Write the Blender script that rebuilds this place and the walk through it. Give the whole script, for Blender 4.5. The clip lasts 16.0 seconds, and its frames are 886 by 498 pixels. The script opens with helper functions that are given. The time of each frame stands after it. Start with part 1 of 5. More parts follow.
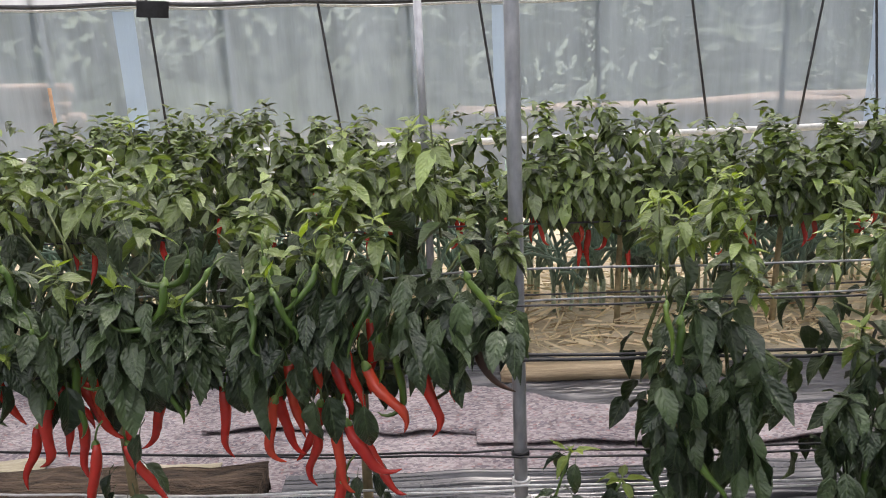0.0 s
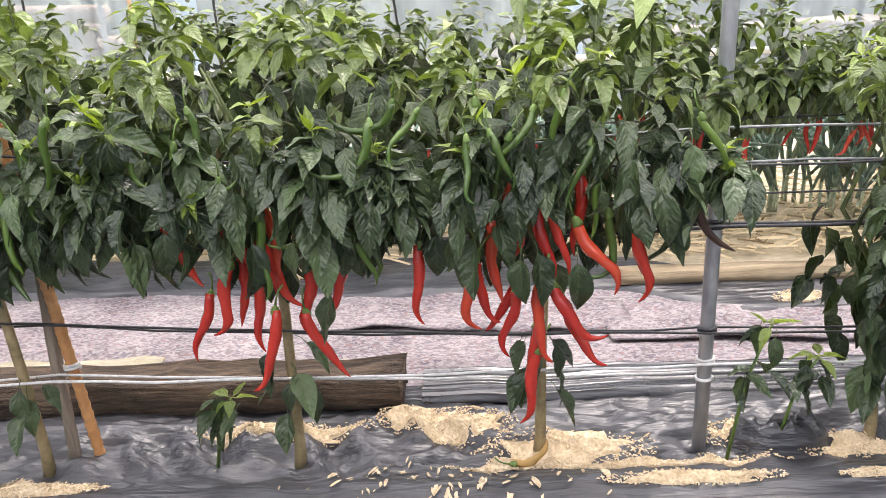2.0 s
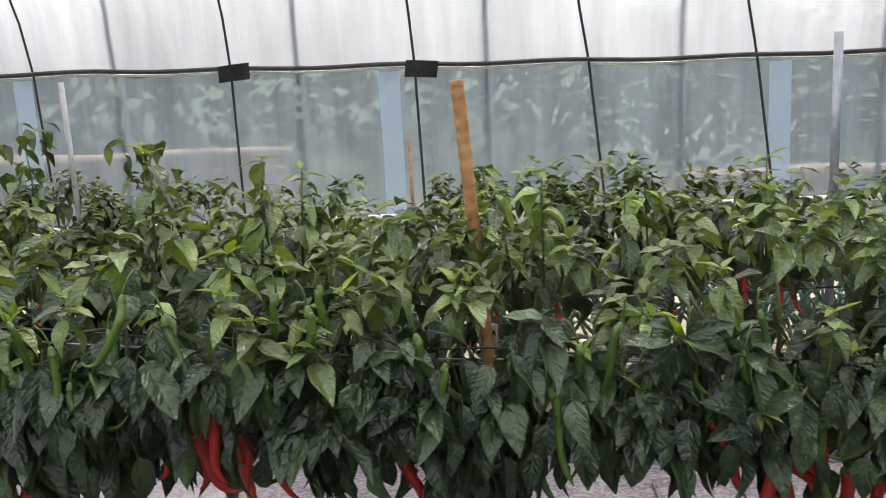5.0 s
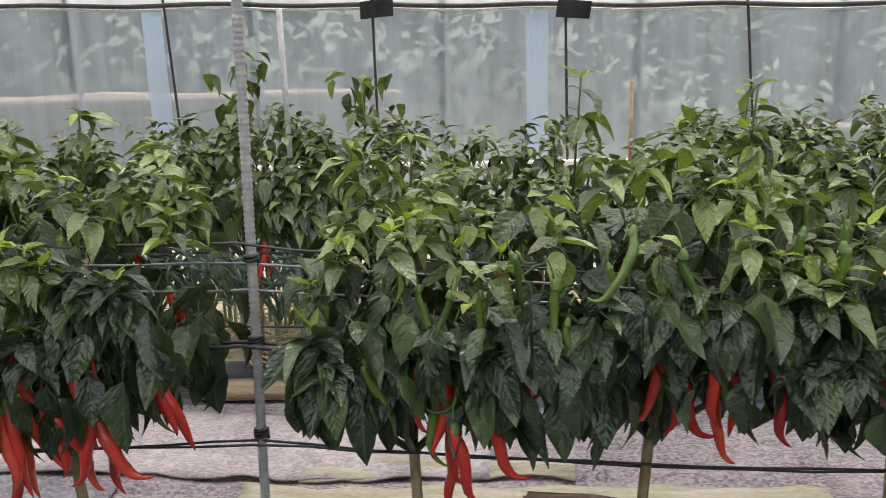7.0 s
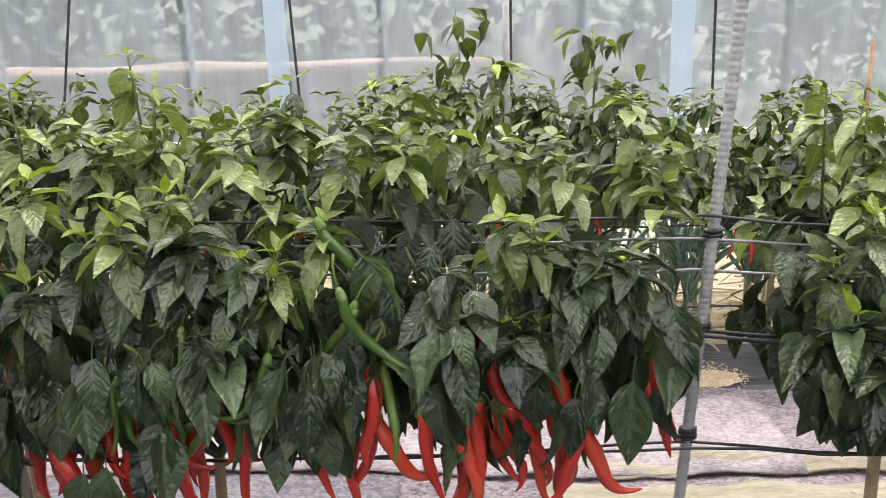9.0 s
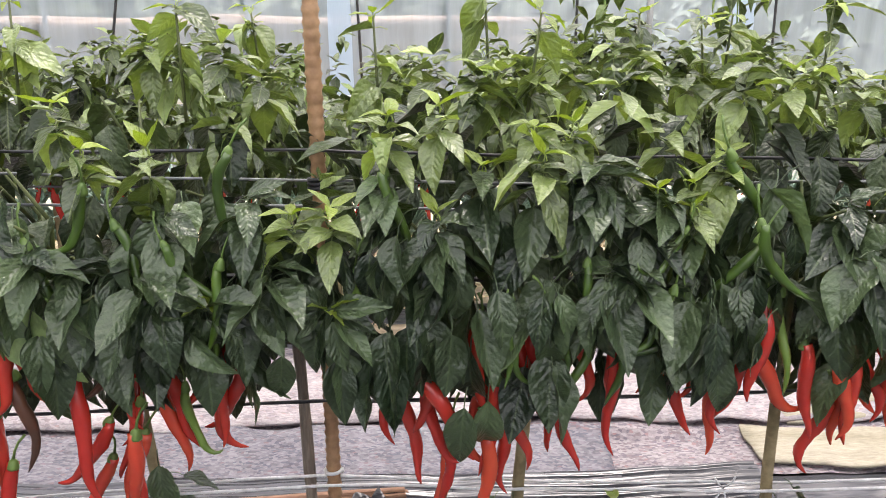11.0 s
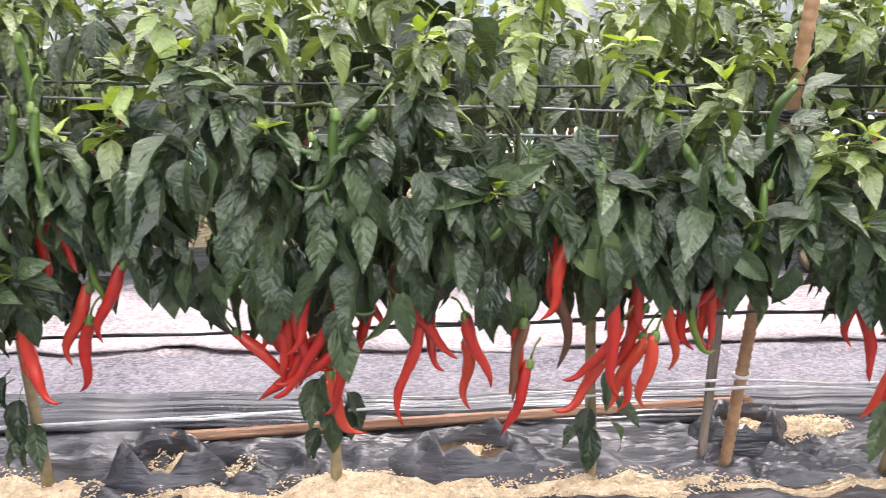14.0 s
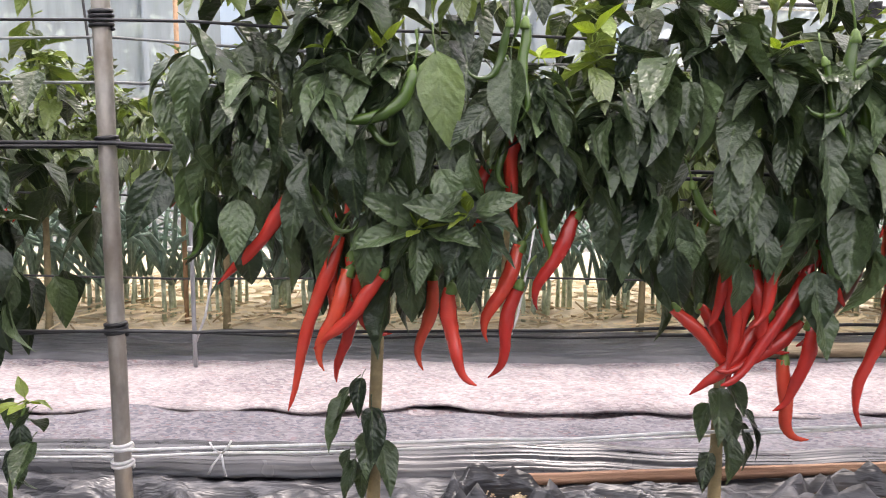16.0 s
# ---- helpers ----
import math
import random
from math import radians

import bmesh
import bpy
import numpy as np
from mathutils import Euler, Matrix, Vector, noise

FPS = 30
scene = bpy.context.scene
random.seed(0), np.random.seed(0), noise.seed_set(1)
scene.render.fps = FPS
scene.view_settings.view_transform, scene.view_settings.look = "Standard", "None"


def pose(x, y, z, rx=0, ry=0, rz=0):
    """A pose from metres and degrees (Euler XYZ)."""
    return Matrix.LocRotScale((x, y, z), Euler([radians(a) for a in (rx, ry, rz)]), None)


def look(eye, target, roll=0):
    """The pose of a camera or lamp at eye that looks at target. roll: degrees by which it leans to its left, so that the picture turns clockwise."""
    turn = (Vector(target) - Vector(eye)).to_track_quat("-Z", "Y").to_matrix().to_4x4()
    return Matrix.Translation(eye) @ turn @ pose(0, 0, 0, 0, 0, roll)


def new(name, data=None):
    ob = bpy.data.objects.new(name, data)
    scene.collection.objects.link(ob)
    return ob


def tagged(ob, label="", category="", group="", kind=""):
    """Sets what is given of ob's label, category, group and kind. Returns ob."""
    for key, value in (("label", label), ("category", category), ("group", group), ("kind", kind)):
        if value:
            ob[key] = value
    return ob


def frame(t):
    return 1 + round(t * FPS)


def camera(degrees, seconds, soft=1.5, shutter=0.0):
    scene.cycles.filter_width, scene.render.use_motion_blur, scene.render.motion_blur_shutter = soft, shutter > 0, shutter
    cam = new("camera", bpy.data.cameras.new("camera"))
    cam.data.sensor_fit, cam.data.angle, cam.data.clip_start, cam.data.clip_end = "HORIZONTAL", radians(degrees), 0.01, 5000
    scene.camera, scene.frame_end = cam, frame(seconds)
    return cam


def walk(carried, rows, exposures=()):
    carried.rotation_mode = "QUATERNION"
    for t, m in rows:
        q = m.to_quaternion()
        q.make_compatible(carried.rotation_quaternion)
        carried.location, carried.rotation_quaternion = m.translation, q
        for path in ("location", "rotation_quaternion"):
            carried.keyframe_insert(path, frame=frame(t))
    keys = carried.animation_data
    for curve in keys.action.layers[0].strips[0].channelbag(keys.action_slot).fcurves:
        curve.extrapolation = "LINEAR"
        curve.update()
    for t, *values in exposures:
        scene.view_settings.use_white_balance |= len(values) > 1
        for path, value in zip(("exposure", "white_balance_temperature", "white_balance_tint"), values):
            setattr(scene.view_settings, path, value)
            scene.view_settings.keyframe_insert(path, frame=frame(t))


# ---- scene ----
cam = camera(57.7, 16.0, soft=0.55, shutter=0.15)
PATH = [
    (0.0, (0.053, 0.259, 1.036), (0.015, 2.179, 0.478), -2.7),
    (0.5, (-0.061, 0.316, 0.938), (-0.098, 2.221, 0.33), -2.5),
    (1.0, (-0.144, 0.322, 0.901), (-0.192, 2.204, 0.227), -2.7),
    (1.5, (-0.213, 0.3, 0.89), (-0.245, 2.172, 0.186), -2.5),
    (2.0, (-0.288, 0.313, 0.862), (-0.319, 2.2, 0.2), -2.6),
    (2.5, (-0.332, 0.35, 0.782), (-0.315, 2.303, 0.352), -2.0),
    (3.0, (-0.371, 0.355, 0.756), (-0.294, 2.317, 0.374), -1.6),
    (3.5, (-0.445, 0.354, 0.783), (-0.372, 2.314, 0.394), -1.8),
    (4.0, (-0.624, 0.323, 0.901), (-0.583, 2.286, 0.518), -1.9),
    (4.5, (-0.799, 0.335, 0.962), (-0.855, 2.296, 0.575), -2.6),
    (5.0, (-1.002, 0.378, 0.999), (-1.156, 2.336, 0.623), -3.1),
    (5.2, (-1.081, 0.382, 1.014), (-1.239, 2.339, 0.634), -3.0),
    (7.3, (-1.817, 0.411, 0.976), (-1.961, 2.343, 0.481), -1.5),
    (7.5, (-1.88, 0.42, 0.973), (-2.043, 2.352, 0.484), -1.7),
    (8.0, (-2.055, 0.505, 0.958), (-2.223, 2.434, 0.455), -2.1),
    (8.5, (-2.249, 0.539, 0.952), (-2.38, 2.46, 0.411), -1.7),
    (9.0, (-2.428, 0.546, 0.954), (-2.536, 2.466, 0.405), -2.0),
    (9.5, (-2.571, 0.595, 0.943), (-2.647, 2.507, 0.36), -1.8),
    (10.0, (-2.751, 0.551, 0.953), (-2.759, 2.462, 0.363), -0.9),
    (10.2, (-2.804, 0.527, 0.957), (-2.806, 2.436, 0.363), -0.8),
    (12.3, (-3.158, 0.544, 0.841), (-3.05, 2.4, 0.103), 0.4),
    (12.5, (-3.162, 0.544, 0.841), (-3.06, 2.391, 0.082), 0.4),
    (13.0, (-3.248, 0.498, 0.84), (-3.163, 2.342, 0.07), 0.3),
    (13.5, (-3.467, 0.441, 0.911), (-3.387, 2.278, 0.124), -0.1),
    (14.0, (-3.693, 0.403, 0.933), (-3.664, 2.26, 0.19), -0.6),
    (14.5, (-3.942, 0.386, 0.955), (-3.894, 2.243, 0.215), 0.1),
    (15.0, (-4.077, 0.376, 0.924), (-4.041, 2.243, 0.207), 0.7),
    (15.5, (-4.213, 0.471, 0.812), (-4.141, 2.371, 0.19), 0.8),
    (16.0, (-4.323, 0.461, 0.6), (-4.274, 2.438, 0.301), 0.6),
]
EXPOSURES = [(0.0, 0.87, 6950, 17), (0.8, 1.32, 7000, 17), (1.5, 1.72, 7050, 17), (2.5, 1.70, 6900, 16), (3.2, 1.32, 6750, 14), (4.2, 0.84, 6700, 12), (5.2, 0.66, 6700, 12), (7.5, 0.92, 7000, 15), (9.0, 1.36, 7000, 17),
             (10.0, 1.48, 7000, 17), (12.5, 1.84, 6950, 19), (13.4, 2.06, 6950, 19), (14.0, 2.02, 6900, 19), (14.6, 1.92, 6900, 19), (15.2, 1.80, 6950, 19), (16.0, 1.70, 7050, 20)]
walk(cam, [(t, look(e, g, r)) for t, e, g, r in PATH], EXPOSURES)

# ---- world, sun and the way the film roof lets light in ----
sky_world = bpy.data.worlds.new("overcast_sky")
scene.world = sky_world
sky_world.use_nodes = True
wn = sky_world.node_tree.nodes
sky = wn.new("ShaderNodeTexSky")
sky.sky_type, sky.sun_disc = "NISHITA", False
sky.sun_elevation, sky.sun_rotation = radians(70), radians(27)
sky.air_density, sky.dust_density, sky.ozone_density = 1.0, 4.0, 1.0
wn["Background"].inputs["Strength"].default_value = 0.15
sky_world.node_tree.links.new(sky.outputs[0], wn["Background"].inputs["Color"])

sun_data = bpy.data.lights.new("sun", "SUN")
sun_data.energy, sun_data.angle, sun_data.color = 5.0, radians(12), (1.0, 0.95, 0.90)
sun = new("sun", sun_data)
sun.matrix_world = look((0, 0, 0), (-0.15, -0.30, -0.94))


# ---- materials ----
def node_mat(name, rough=0.5, metal=0.0, spec=0.5):
    m = bpy.data.materials.new(name)
    m.use_nodes = True
    b = m.node_tree.nodes["Principled BSDF"]
    b.inputs["Roughness"].default_value = rough
    b.inputs["Metallic"].default_value = metal
    b.inputs["Specular IOR Level"].default_value = spec
    return m, m.node_tree.nodes, m.node_tree.links, b


def ramp(nodes, stops):
    r = nodes.new("ShaderNodeValToRGB")
    els = r.color_ramp.elements
    while len(els) < len(stops):
        els.new(0.5)
    for e, (p, c) in zip(els, stops):
        e.position, e.color = p, (*c, 1)
    return r


def coords(nodes, links, space="Object", scale=(1, 1, 1)):
    tc, mp = nodes.new("ShaderNodeTexCoord"), nodes.new("ShaderNodeMapping")
    mp.inputs["Scale"].default_value = scale
    links.new(tc.outputs[space], mp.inputs[0])
    return mp.outputs[0]


def world_coords(nodes, links, scale=(1, 1, 1)):
    tc, mp = nodes.new("ShaderNodeNewGeometry"), nodes.new("ShaderNodeMapping")
    mp.inputs["Scale"].default_value = scale
    links.new(tc.outputs["Position"], mp.inputs[0])
    return mp.outputs[0]


def noise_tex(nodes, links, vec, scale, detail=4, rough=0.6):
    n = nodes.new("ShaderNodeTexNoise")
    n.inputs["Scale"].default_value = scale
    n.inputs["Detail"].default_value = detail
    n.inputs["Roughness"].default_value = rough
    links.new(vec, n.inputs["Vector"])
    return n.outputs["Fac"]


def mix_col(nodes, links, fac, a, b, mode="MIX"):
    m = nodes.new("ShaderNodeMix")
    m.data_type, m.blend_type = "RGBA", mode
    for sock, v in ((m.inputs[0], fac), (m.inputs[6], a), (m.inputs[7], b)):
        if isinstance(v, (int, float)):
            sock.default_value = v
        elif isinstance(v, tuple):
            sock.default_value = (*v, 1)
        else:
            links.new(v, sock)
    return m.outputs[2]


def bump(nodes, links, b, height, strength=0.3, dist=0.01):
    n = nodes.new("ShaderNodeBump")
    n.inputs["Strength"].default_value, n.inputs["Distance"].default_value = strength, dist
    links.new(height, n.inputs["Height"])
    links.new(n.outputs[0], b.inputs["Normal"])


def two_tone(name, dark, light, scale=8.0, rough=0.6, stretch=(1, 1, 1), metal=0.0, relief=0.3, fine=60.0, spec=0.5, relief_size=0.004):
    """A surface with stains at a large scale and grain at a fine one."""
    m, n, l, b = node_mat(name, rough, metal, spec)
    v = world_coords(n, l, stretch)
    big, small = noise_tex(n, l, v, scale), noise_tex(n, l, v, fine, 3)
    r = ramp(n, ((0.3, dark), (0.7, light)))
    l.new(big, r.inputs[0])
    g = ramp(n, ((0.25, (0.72, 0.72, 0.72)), (0.75, (1.12, 1.12, 1.12))))
    l.new(small, g.inputs[0])
    l.new(mix_col(n, l, 1.0, r.outputs[0], g.outputs[0], "MULTIPLY"), b.inputs["Base Color"])
    bump(n, l, b, small, relief, relief_size)
    return m


def leaf_mat(name, dark, light, vein, gloss=0.38, thin=0.28, island=False, spec=0.85):
    """Pepper leaf: arched side veins with puckered blade between them, a little light coming through."""
    m, n, l, b = node_mat(name, gloss, 0.0, spec)
    uv = n.new("ShaderNodeUVMap")
    sep = n.new("ShaderNodeSeparateXYZ")
    l.new(uv.outputs[0], sep.inputs[0])

    def math_node(op, a, c=None):
        k = n.new("ShaderNodeMath")
        k.operation = op
        for sock, v in zip(k.inputs, (a, c)):
            if isinstance(v, (int, float)):
                sock.default_value = v
            elif v is not None:
                l.new(v, sock)
        return k.outputs[0]

    side = math_node("ABSOLUTE", math_node("SUBTRACT", sep.outputs[0], 0.5))
    run = math_node("SUBTRACT", sep.outputs[1], math_node("MULTIPLY", side, 0.62))
    wave = math_node("ABSOLUTE", math_node("SINE", math_node("MULTIPLY", run, 17.0)))
    rib = math_node("LESS_THAN", side, 0.025)
    thin_vein = math_node("LESS_THAN", wave, 0.13)
    veins = math_node("MAXIMUM", rib, math_node("MULTIPLY", thin_vein, 0.16))
    if island:
        ge = n.new("ShaderNodeNewGeometry")
        rnd = ge.outputs["Random Per Island"]
    else:
        oi = n.new("ShaderNodeObjectInfo")
        rnd = oi.outputs["Random"]
    r = ramp(n, ((0.0, dark), (0.85, light), (1.0, tuple(min(1, c * 1.5) for c in light))))
    l.new(rnd, r.inputs[0])
    v = world_coords(n, l)
    blot = noise_tex(n, l, v, 60, 3)
    g = ramp(n, ((0.3, (0.82, 0.82, 0.82)), (0.7, (1.12, 1.12, 1.1))))
    l.new(blot, g.inputs[0])
    base = mix_col(n, l, 1.0, r.outputs[0], g.outputs[0], "MULTIPLY")
    col = mix_col(n, l, math_node("MULTIPLY", veins, 0.42), base, vein)
    l.new(col, b.inputs["Base Color"])
    quilt = n.new("ShaderNodeTexVoronoi")
    quilt.feature = "SMOOTH_F1"
    quilt.inputs["Scale"].default_value = 1.0
    quilt.inputs["Smoothness"].default_value = 0.5
    cell = n.new("ShaderNodeCombineXYZ")
    l.new(math_node("MULTIPLY", sep.outputs[0], 5.5), cell.inputs[0])
    l.new(math_node("MULTIPLY", run, 10.8), cell.inputs[1])
    l.new(math_node("MULTIPLY", rnd, 40.0), cell.inputs[2])
    l.new(cell.outputs[0], quilt.inputs["Vector"])
    dome = math_node("MULTIPLY", quilt.outputs["Distance"], -0.42)
    crease = math_node("ADD", math_node("MULTIPLY", wave, 0.05), dome)
    bump(n, l, b, math_node("ADD", crease, math_node("MULTIPLY", blot, 1.0)), 0.85, 0.0055)
    tr = n.new("ShaderNodeBsdfTranslucent")
    l.new(mix_col(n, l, 1.0, col, (1.6, 1.7, 0.5), "MULTIPLY"), tr.inputs[0])
    mx = n.new("ShaderNodeMixShader")
    mx.inputs[0].default_value = thin
    l.new(b.outputs[0], mx.inputs[1])
    l.new(tr.outputs[0], mx.inputs[2])
    l.new(mx.outputs[0], n["Material Output"].inputs[0])
    return m


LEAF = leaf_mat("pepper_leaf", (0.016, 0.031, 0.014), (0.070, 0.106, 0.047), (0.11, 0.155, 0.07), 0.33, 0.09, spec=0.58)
LEAF_YOUNG = leaf_mat("young_pepper_leaf", (0.15, 0.22, 0.032), (0.25, 0.33, 0.052), (0.28, 0.36, 0.10), 0.42, 0.30)
# crown leaves take a paler colour, painting in the light from above
LEAF_TOP_LIT = leaf_mat("lit_crown_pepper_leaf", (0.038, 0.064, 0.018), (0.225, 0.298, 0.096), (0.27, 0.33, 0.13), 0.33, 0.18)
LEAF_FAR = leaf_mat("far_pepper_leaf", (0.013, 0.026, 0.009), (0.150, 0.212, 0.060), (0.18, 0.24, 0.09), 0.36, 0.17, True)
# darker leaf colour paints in the shade deep inside a bush
LEAF_INNER_SHADED = leaf_mat("shaded_inner_pepper_leaf", (0.013, 0.026, 0.010), (0.050, 0.076, 0.028), (0.09, 0.12, 0.05), 0.42, 0.05, True, 0.45)
# joined crown leaves, the same top light put into their colour
LEAF_CROWN_LIT = leaf_mat("lit_crown_leaf_mass", (0.036, 0.062, 0.018), (0.215, 0.285, 0.092), (0.24, 0.30, 0.12), 0.34, 0.18, True)
LEAF_PALE = leaf_mat("pale_underside_leaf", (0.12, 0.18, 0.075), (0.17, 0.24, 0.09), (0.25, 0.33, 0.14), 0.5, 0.3)


def skin_mat(name, stops, rough, coat=0.3):
    """Fruit skin: the colour drifts along the fruit and between fruits."""
    m, n, l, b = node_mat(name, rough, 0.0, 0.5)
    b.inputs["Coat Weight"].default_value, b.inputs["Coat Roughness"].default_value = coat, 0.12
    oi = n.new("ShaderNodeObjectInfo")
    v = coords(n, l)
    k = noise_tex(n, l, v, 30, 2)
    a = n.new("ShaderNodeMath")
    a.operation = "MULTIPLY_ADD"
    a.inputs[1].default_value = 0.55
    l.new(oi.outputs["Random"], a.inputs[0])
    sc = n.new("ShaderNodeMath")
    sc.operation = "MULTIPLY"
    sc.inputs[1].default_value = 0.5
    l.new(k, sc.inputs[0])
    l.new(sc.outputs[0], a.inputs[2])
    r = ramp(n, stops)
    l.new(a.outputs[0], r.inputs[0])
    l.new(r.outputs[0], b.inputs["Base Color"])
    bump(n, l, b, noise_tex(n, l, v, 55, 2), 0.25, 0.003)
    return m


RED = skin_mat("red_chili_skin", ((0.15, (0.40, 0.020, 0.016)), (0.55, (0.54, 0.042, 0.026)), (0.95, (0.60, 0.085, 0.034))), 0.27)
GREEN = skin_mat("green_chili_skin", ((0.15, (0.035, 0.070, 0.014)), (0.55, (0.070, 0.135, 0.020)), (0.95, (0.14, 0.22, 0.035))), 0.3)
BROWN = skin_mat("turning_chili_skin", ((0.2, (0.050, 0.030, 0.018)), (0.55, (0.11, 0.045, 0.025)), (0.95, (0.22, 0.10, 0.05))), 0.34)
DRIED = skin_mat("dried_chili_skin", ((0.2, (0.30, 0.16, 0.04)), (0.9, (0.48, 0.30, 0.10))), 0.6, 0.0)
STALK = two_tone("green_stalk", (0.085, 0.16, 0.03), (0.16, 0.25, 0.06), 30, 0.5)
WOODY = two_tone("woody_stem", (0.22, 0.17, 0.085), (0.42, 0.33, 0.18), 25, 0.75)
TWIG = two_tone("green_brown_twig", (0.06, 0.085, 0.025), (0.13, 0.15, 0.05), 30, 0.6)


def film_mat(name="black_mulch_film", gloss=0.30, relief=0.45):
    """Black mulch film: stretched streaks, dust and hull powder in its folds."""
    m, n, l, b = node_mat(name, 0.34, 0.0, 0.8)
    v = world_coords(n, l, (1.0, 7.0, 7.0))
    v2 = world_coords(n, l)
    streak, dust = noise_tex(n, l, v, 7, 3, 0.5), noise_tex(n, l, v2, 4, 4, 0.6)
    r = ramp(n, ((0.3, (0.020, 0.021, 0.026)), (0.6, (0.048, 0.049, 0.057)), (0.85, (0.17, 0.165, 0.17))))
    l.new(dust, r.inputs[0])
    g = ramp(n, ((0.3, (0.7, 0.7, 0.7)), (0.75, (1.6, 1.6, 1.6))))
    l.new(streak, g.inputs[0])
    l.new(mix_col(n, l, 1.0, r.outputs[0], g.outputs[0], "MULTIPLY"), b.inputs["Base Color"])
    rr = ramp(n, ((0.3, (gloss, gloss, gloss)), (0.7, (gloss + 0.2, gloss + 0.2, gloss + 0.2))))
    l.new(dust, rr.inputs[0])
    l.new(rr.outputs[0], b.inputs["Roughness"])
    fold = noise_tex(n, l, v2, 11, 2, 0.4)
    both = n.new("ShaderNodeMath")
    both.operation = "MULTIPLY_ADD"
    both.inputs[1].default_value = 0.45
    l.new(fold, both.inputs[0])
    l.new(streak, both.inputs[2])
    bump(n, l, b, both.outputs[0], relief, 0.022)
    return m


def felt_mat(name, ground, speck_amount, stain):
    """Felt pressed from shredded cloth: coloured flecks on a dusty ground."""
    m, n, l, b = node_mat(name, 0.95, 0.0, 0.15)
    v = world_coords(n, l)
    vs = world_coords(n, l, (0.55, 1.0, 1.0))
    vo = n.new("ShaderNodeTexVoronoi")
    vo.inputs["Scale"].default_value = 210
    l.new(vs, vo.inputs["Vector"])
    sep = n.new("ShaderNodeSeparateColor")
    l.new(vo.outputs["Color"], sep.inputs[0])
    fleck = ramp(n, ((0.0, (0.09, 0.09, 0.15)), (0.18, (0.38, 0.35, 0.37)), (0.45, (0.58, 0.51, 0.53)), (0.62, (0.22, 0.16, 0.18)),
                     (0.74, (0.46, 0.20, 0.19)), (0.78, (0.70, 0.66, 0.66)), (1.0, (0.18, 0.20, 0.26))))
    fleck.color_ramp.interpolation = "CONSTANT"
    l.new(sep.outputs[0], fleck.inputs[0])
    patch = ramp(n, ((0.38, (0, 0, 0)), (0.62, (1, 1, 1))))
    l.new(noise_tex(n, l, v, 4.2, 5, 0.65), patch.inputs[0])
    grime = mix_col(n, l, patch.outputs[0], ground, stain)
    soft = ramp(n, ((0.3, (0.8, 0.8, 0.8)), (0.7, (1.12, 1.12, 1.12))))
    l.new(noise_tex(n, l, v, 28, 4), soft.inputs[0])
    grime = mix_col(n, l, 1.0, grime, soft.outputs[0], "MULTIPLY")
    l.new(mix_col(n, l, speck_amount, grime, fleck.outputs[0]), b.inputs["Base Color"])
    bump(n, l, b, noise_tex(n, l, v, 130, 3), 0.6, 0.004)
    return m


def sheet_mat(name, tint, clear, haze, streak=0.0):
    """Greenhouse film: part of the light goes straight through, part is scattered by the milky plastic, unevenly along its creases."""
    m, n, l, b = node_mat(name, 0.3, 0.0, 0.4)
    v = world_coords(n, l, (1, 1, 0.25))
    slant = n.new("ShaderNodeMapping")
    slant.inputs["Rotation"].default_value = (0, radians(24), 0)
    slant.inputs["Scale"].default_value = (6.5, 1, 0.7)
    l.new(world_coords(n, l), slant.inputs[0])
    crease = noise_tex(n, l, slant.outputs[0], 1.6, 5, 0.6)
    k = ramp(n, ((0.3, tuple(c * 0.86 for c in tint)), (0.7, tint)))
    l.new(noise_tex(n, l, v, 3.5, 4), k.inputs[0])
    l.new(k.outputs[0], b.inputs["Base Color"])
    bump(n, l, b, crease, 0.6, 0.04)
    tl, tp = n.new("ShaderNodeBsdfTranslucent"), n.new("ShaderNodeBsdfTransparent")
    l.new(k.outputs[0], tl.inputs[0])
    tp.inputs[0].default_value = (0.95, 0.98, 1, 1)
    a, c = n.new("ShaderNodeMixShader"), n.new("ShaderNodeMixShader")
    a.inputs[0].default_value = haze
    l.new(b.outputs[0], a.inputs[1])
    l.new(tl.outputs[0], a.inputs[2])
    see = n.new("ShaderNodeMapRange")
    see.inputs["From Min"].default_value, see.inputs["From Max"].default_value = 0.35, 0.68
    see.inputs["To Min"].default_value, see.inputs["To Max"].default_value = clear + streak, clear - streak
    l.new(crease, see.inputs["Value"])
    l.new(see.outputs[0], c.inputs[0])
    l.new(a.outputs[0], c.inputs[1])
    l.new(tp.outputs[0], c.inputs[2])
    l.new(c.outputs[0], n["Material Output"].inputs[0])
    return m


FILM = film_mat()
PLEATED = film_mat("pleated_mulch_film", 0.16, 0.1)
FELT = felt_mat("pink_felt_mat", (0.295, 0.258, 0.264), 0.28, (0.155, 0.13, 0.137))
FELT_PALE = felt_mat("pale_felt_mat", (0.46, 0.41, 0.405), 0.24, (0.30, 0.265, 0.27))
FELT_DARK = felt_mat("blue_grey_felt_mat", (0.12, 0.12, 0.14), 0.18, (0.20, 0.195, 0.215))
SACKING = two_tone("beige_sacking", (0.30, 0.27, 0.18), (0.52, 0.47, 0.37), 6, 0.9, (0.5, 2.5, 1), fine=90, relief=0.6)
STRAW = two_tone("straw_ground", (0.46, 0.38, 0.25), (0.78, 0.68, 0.50), 12, 0.9, (0.5, 1, 1), fine=70, relief=0.8, relief_size=0.01)
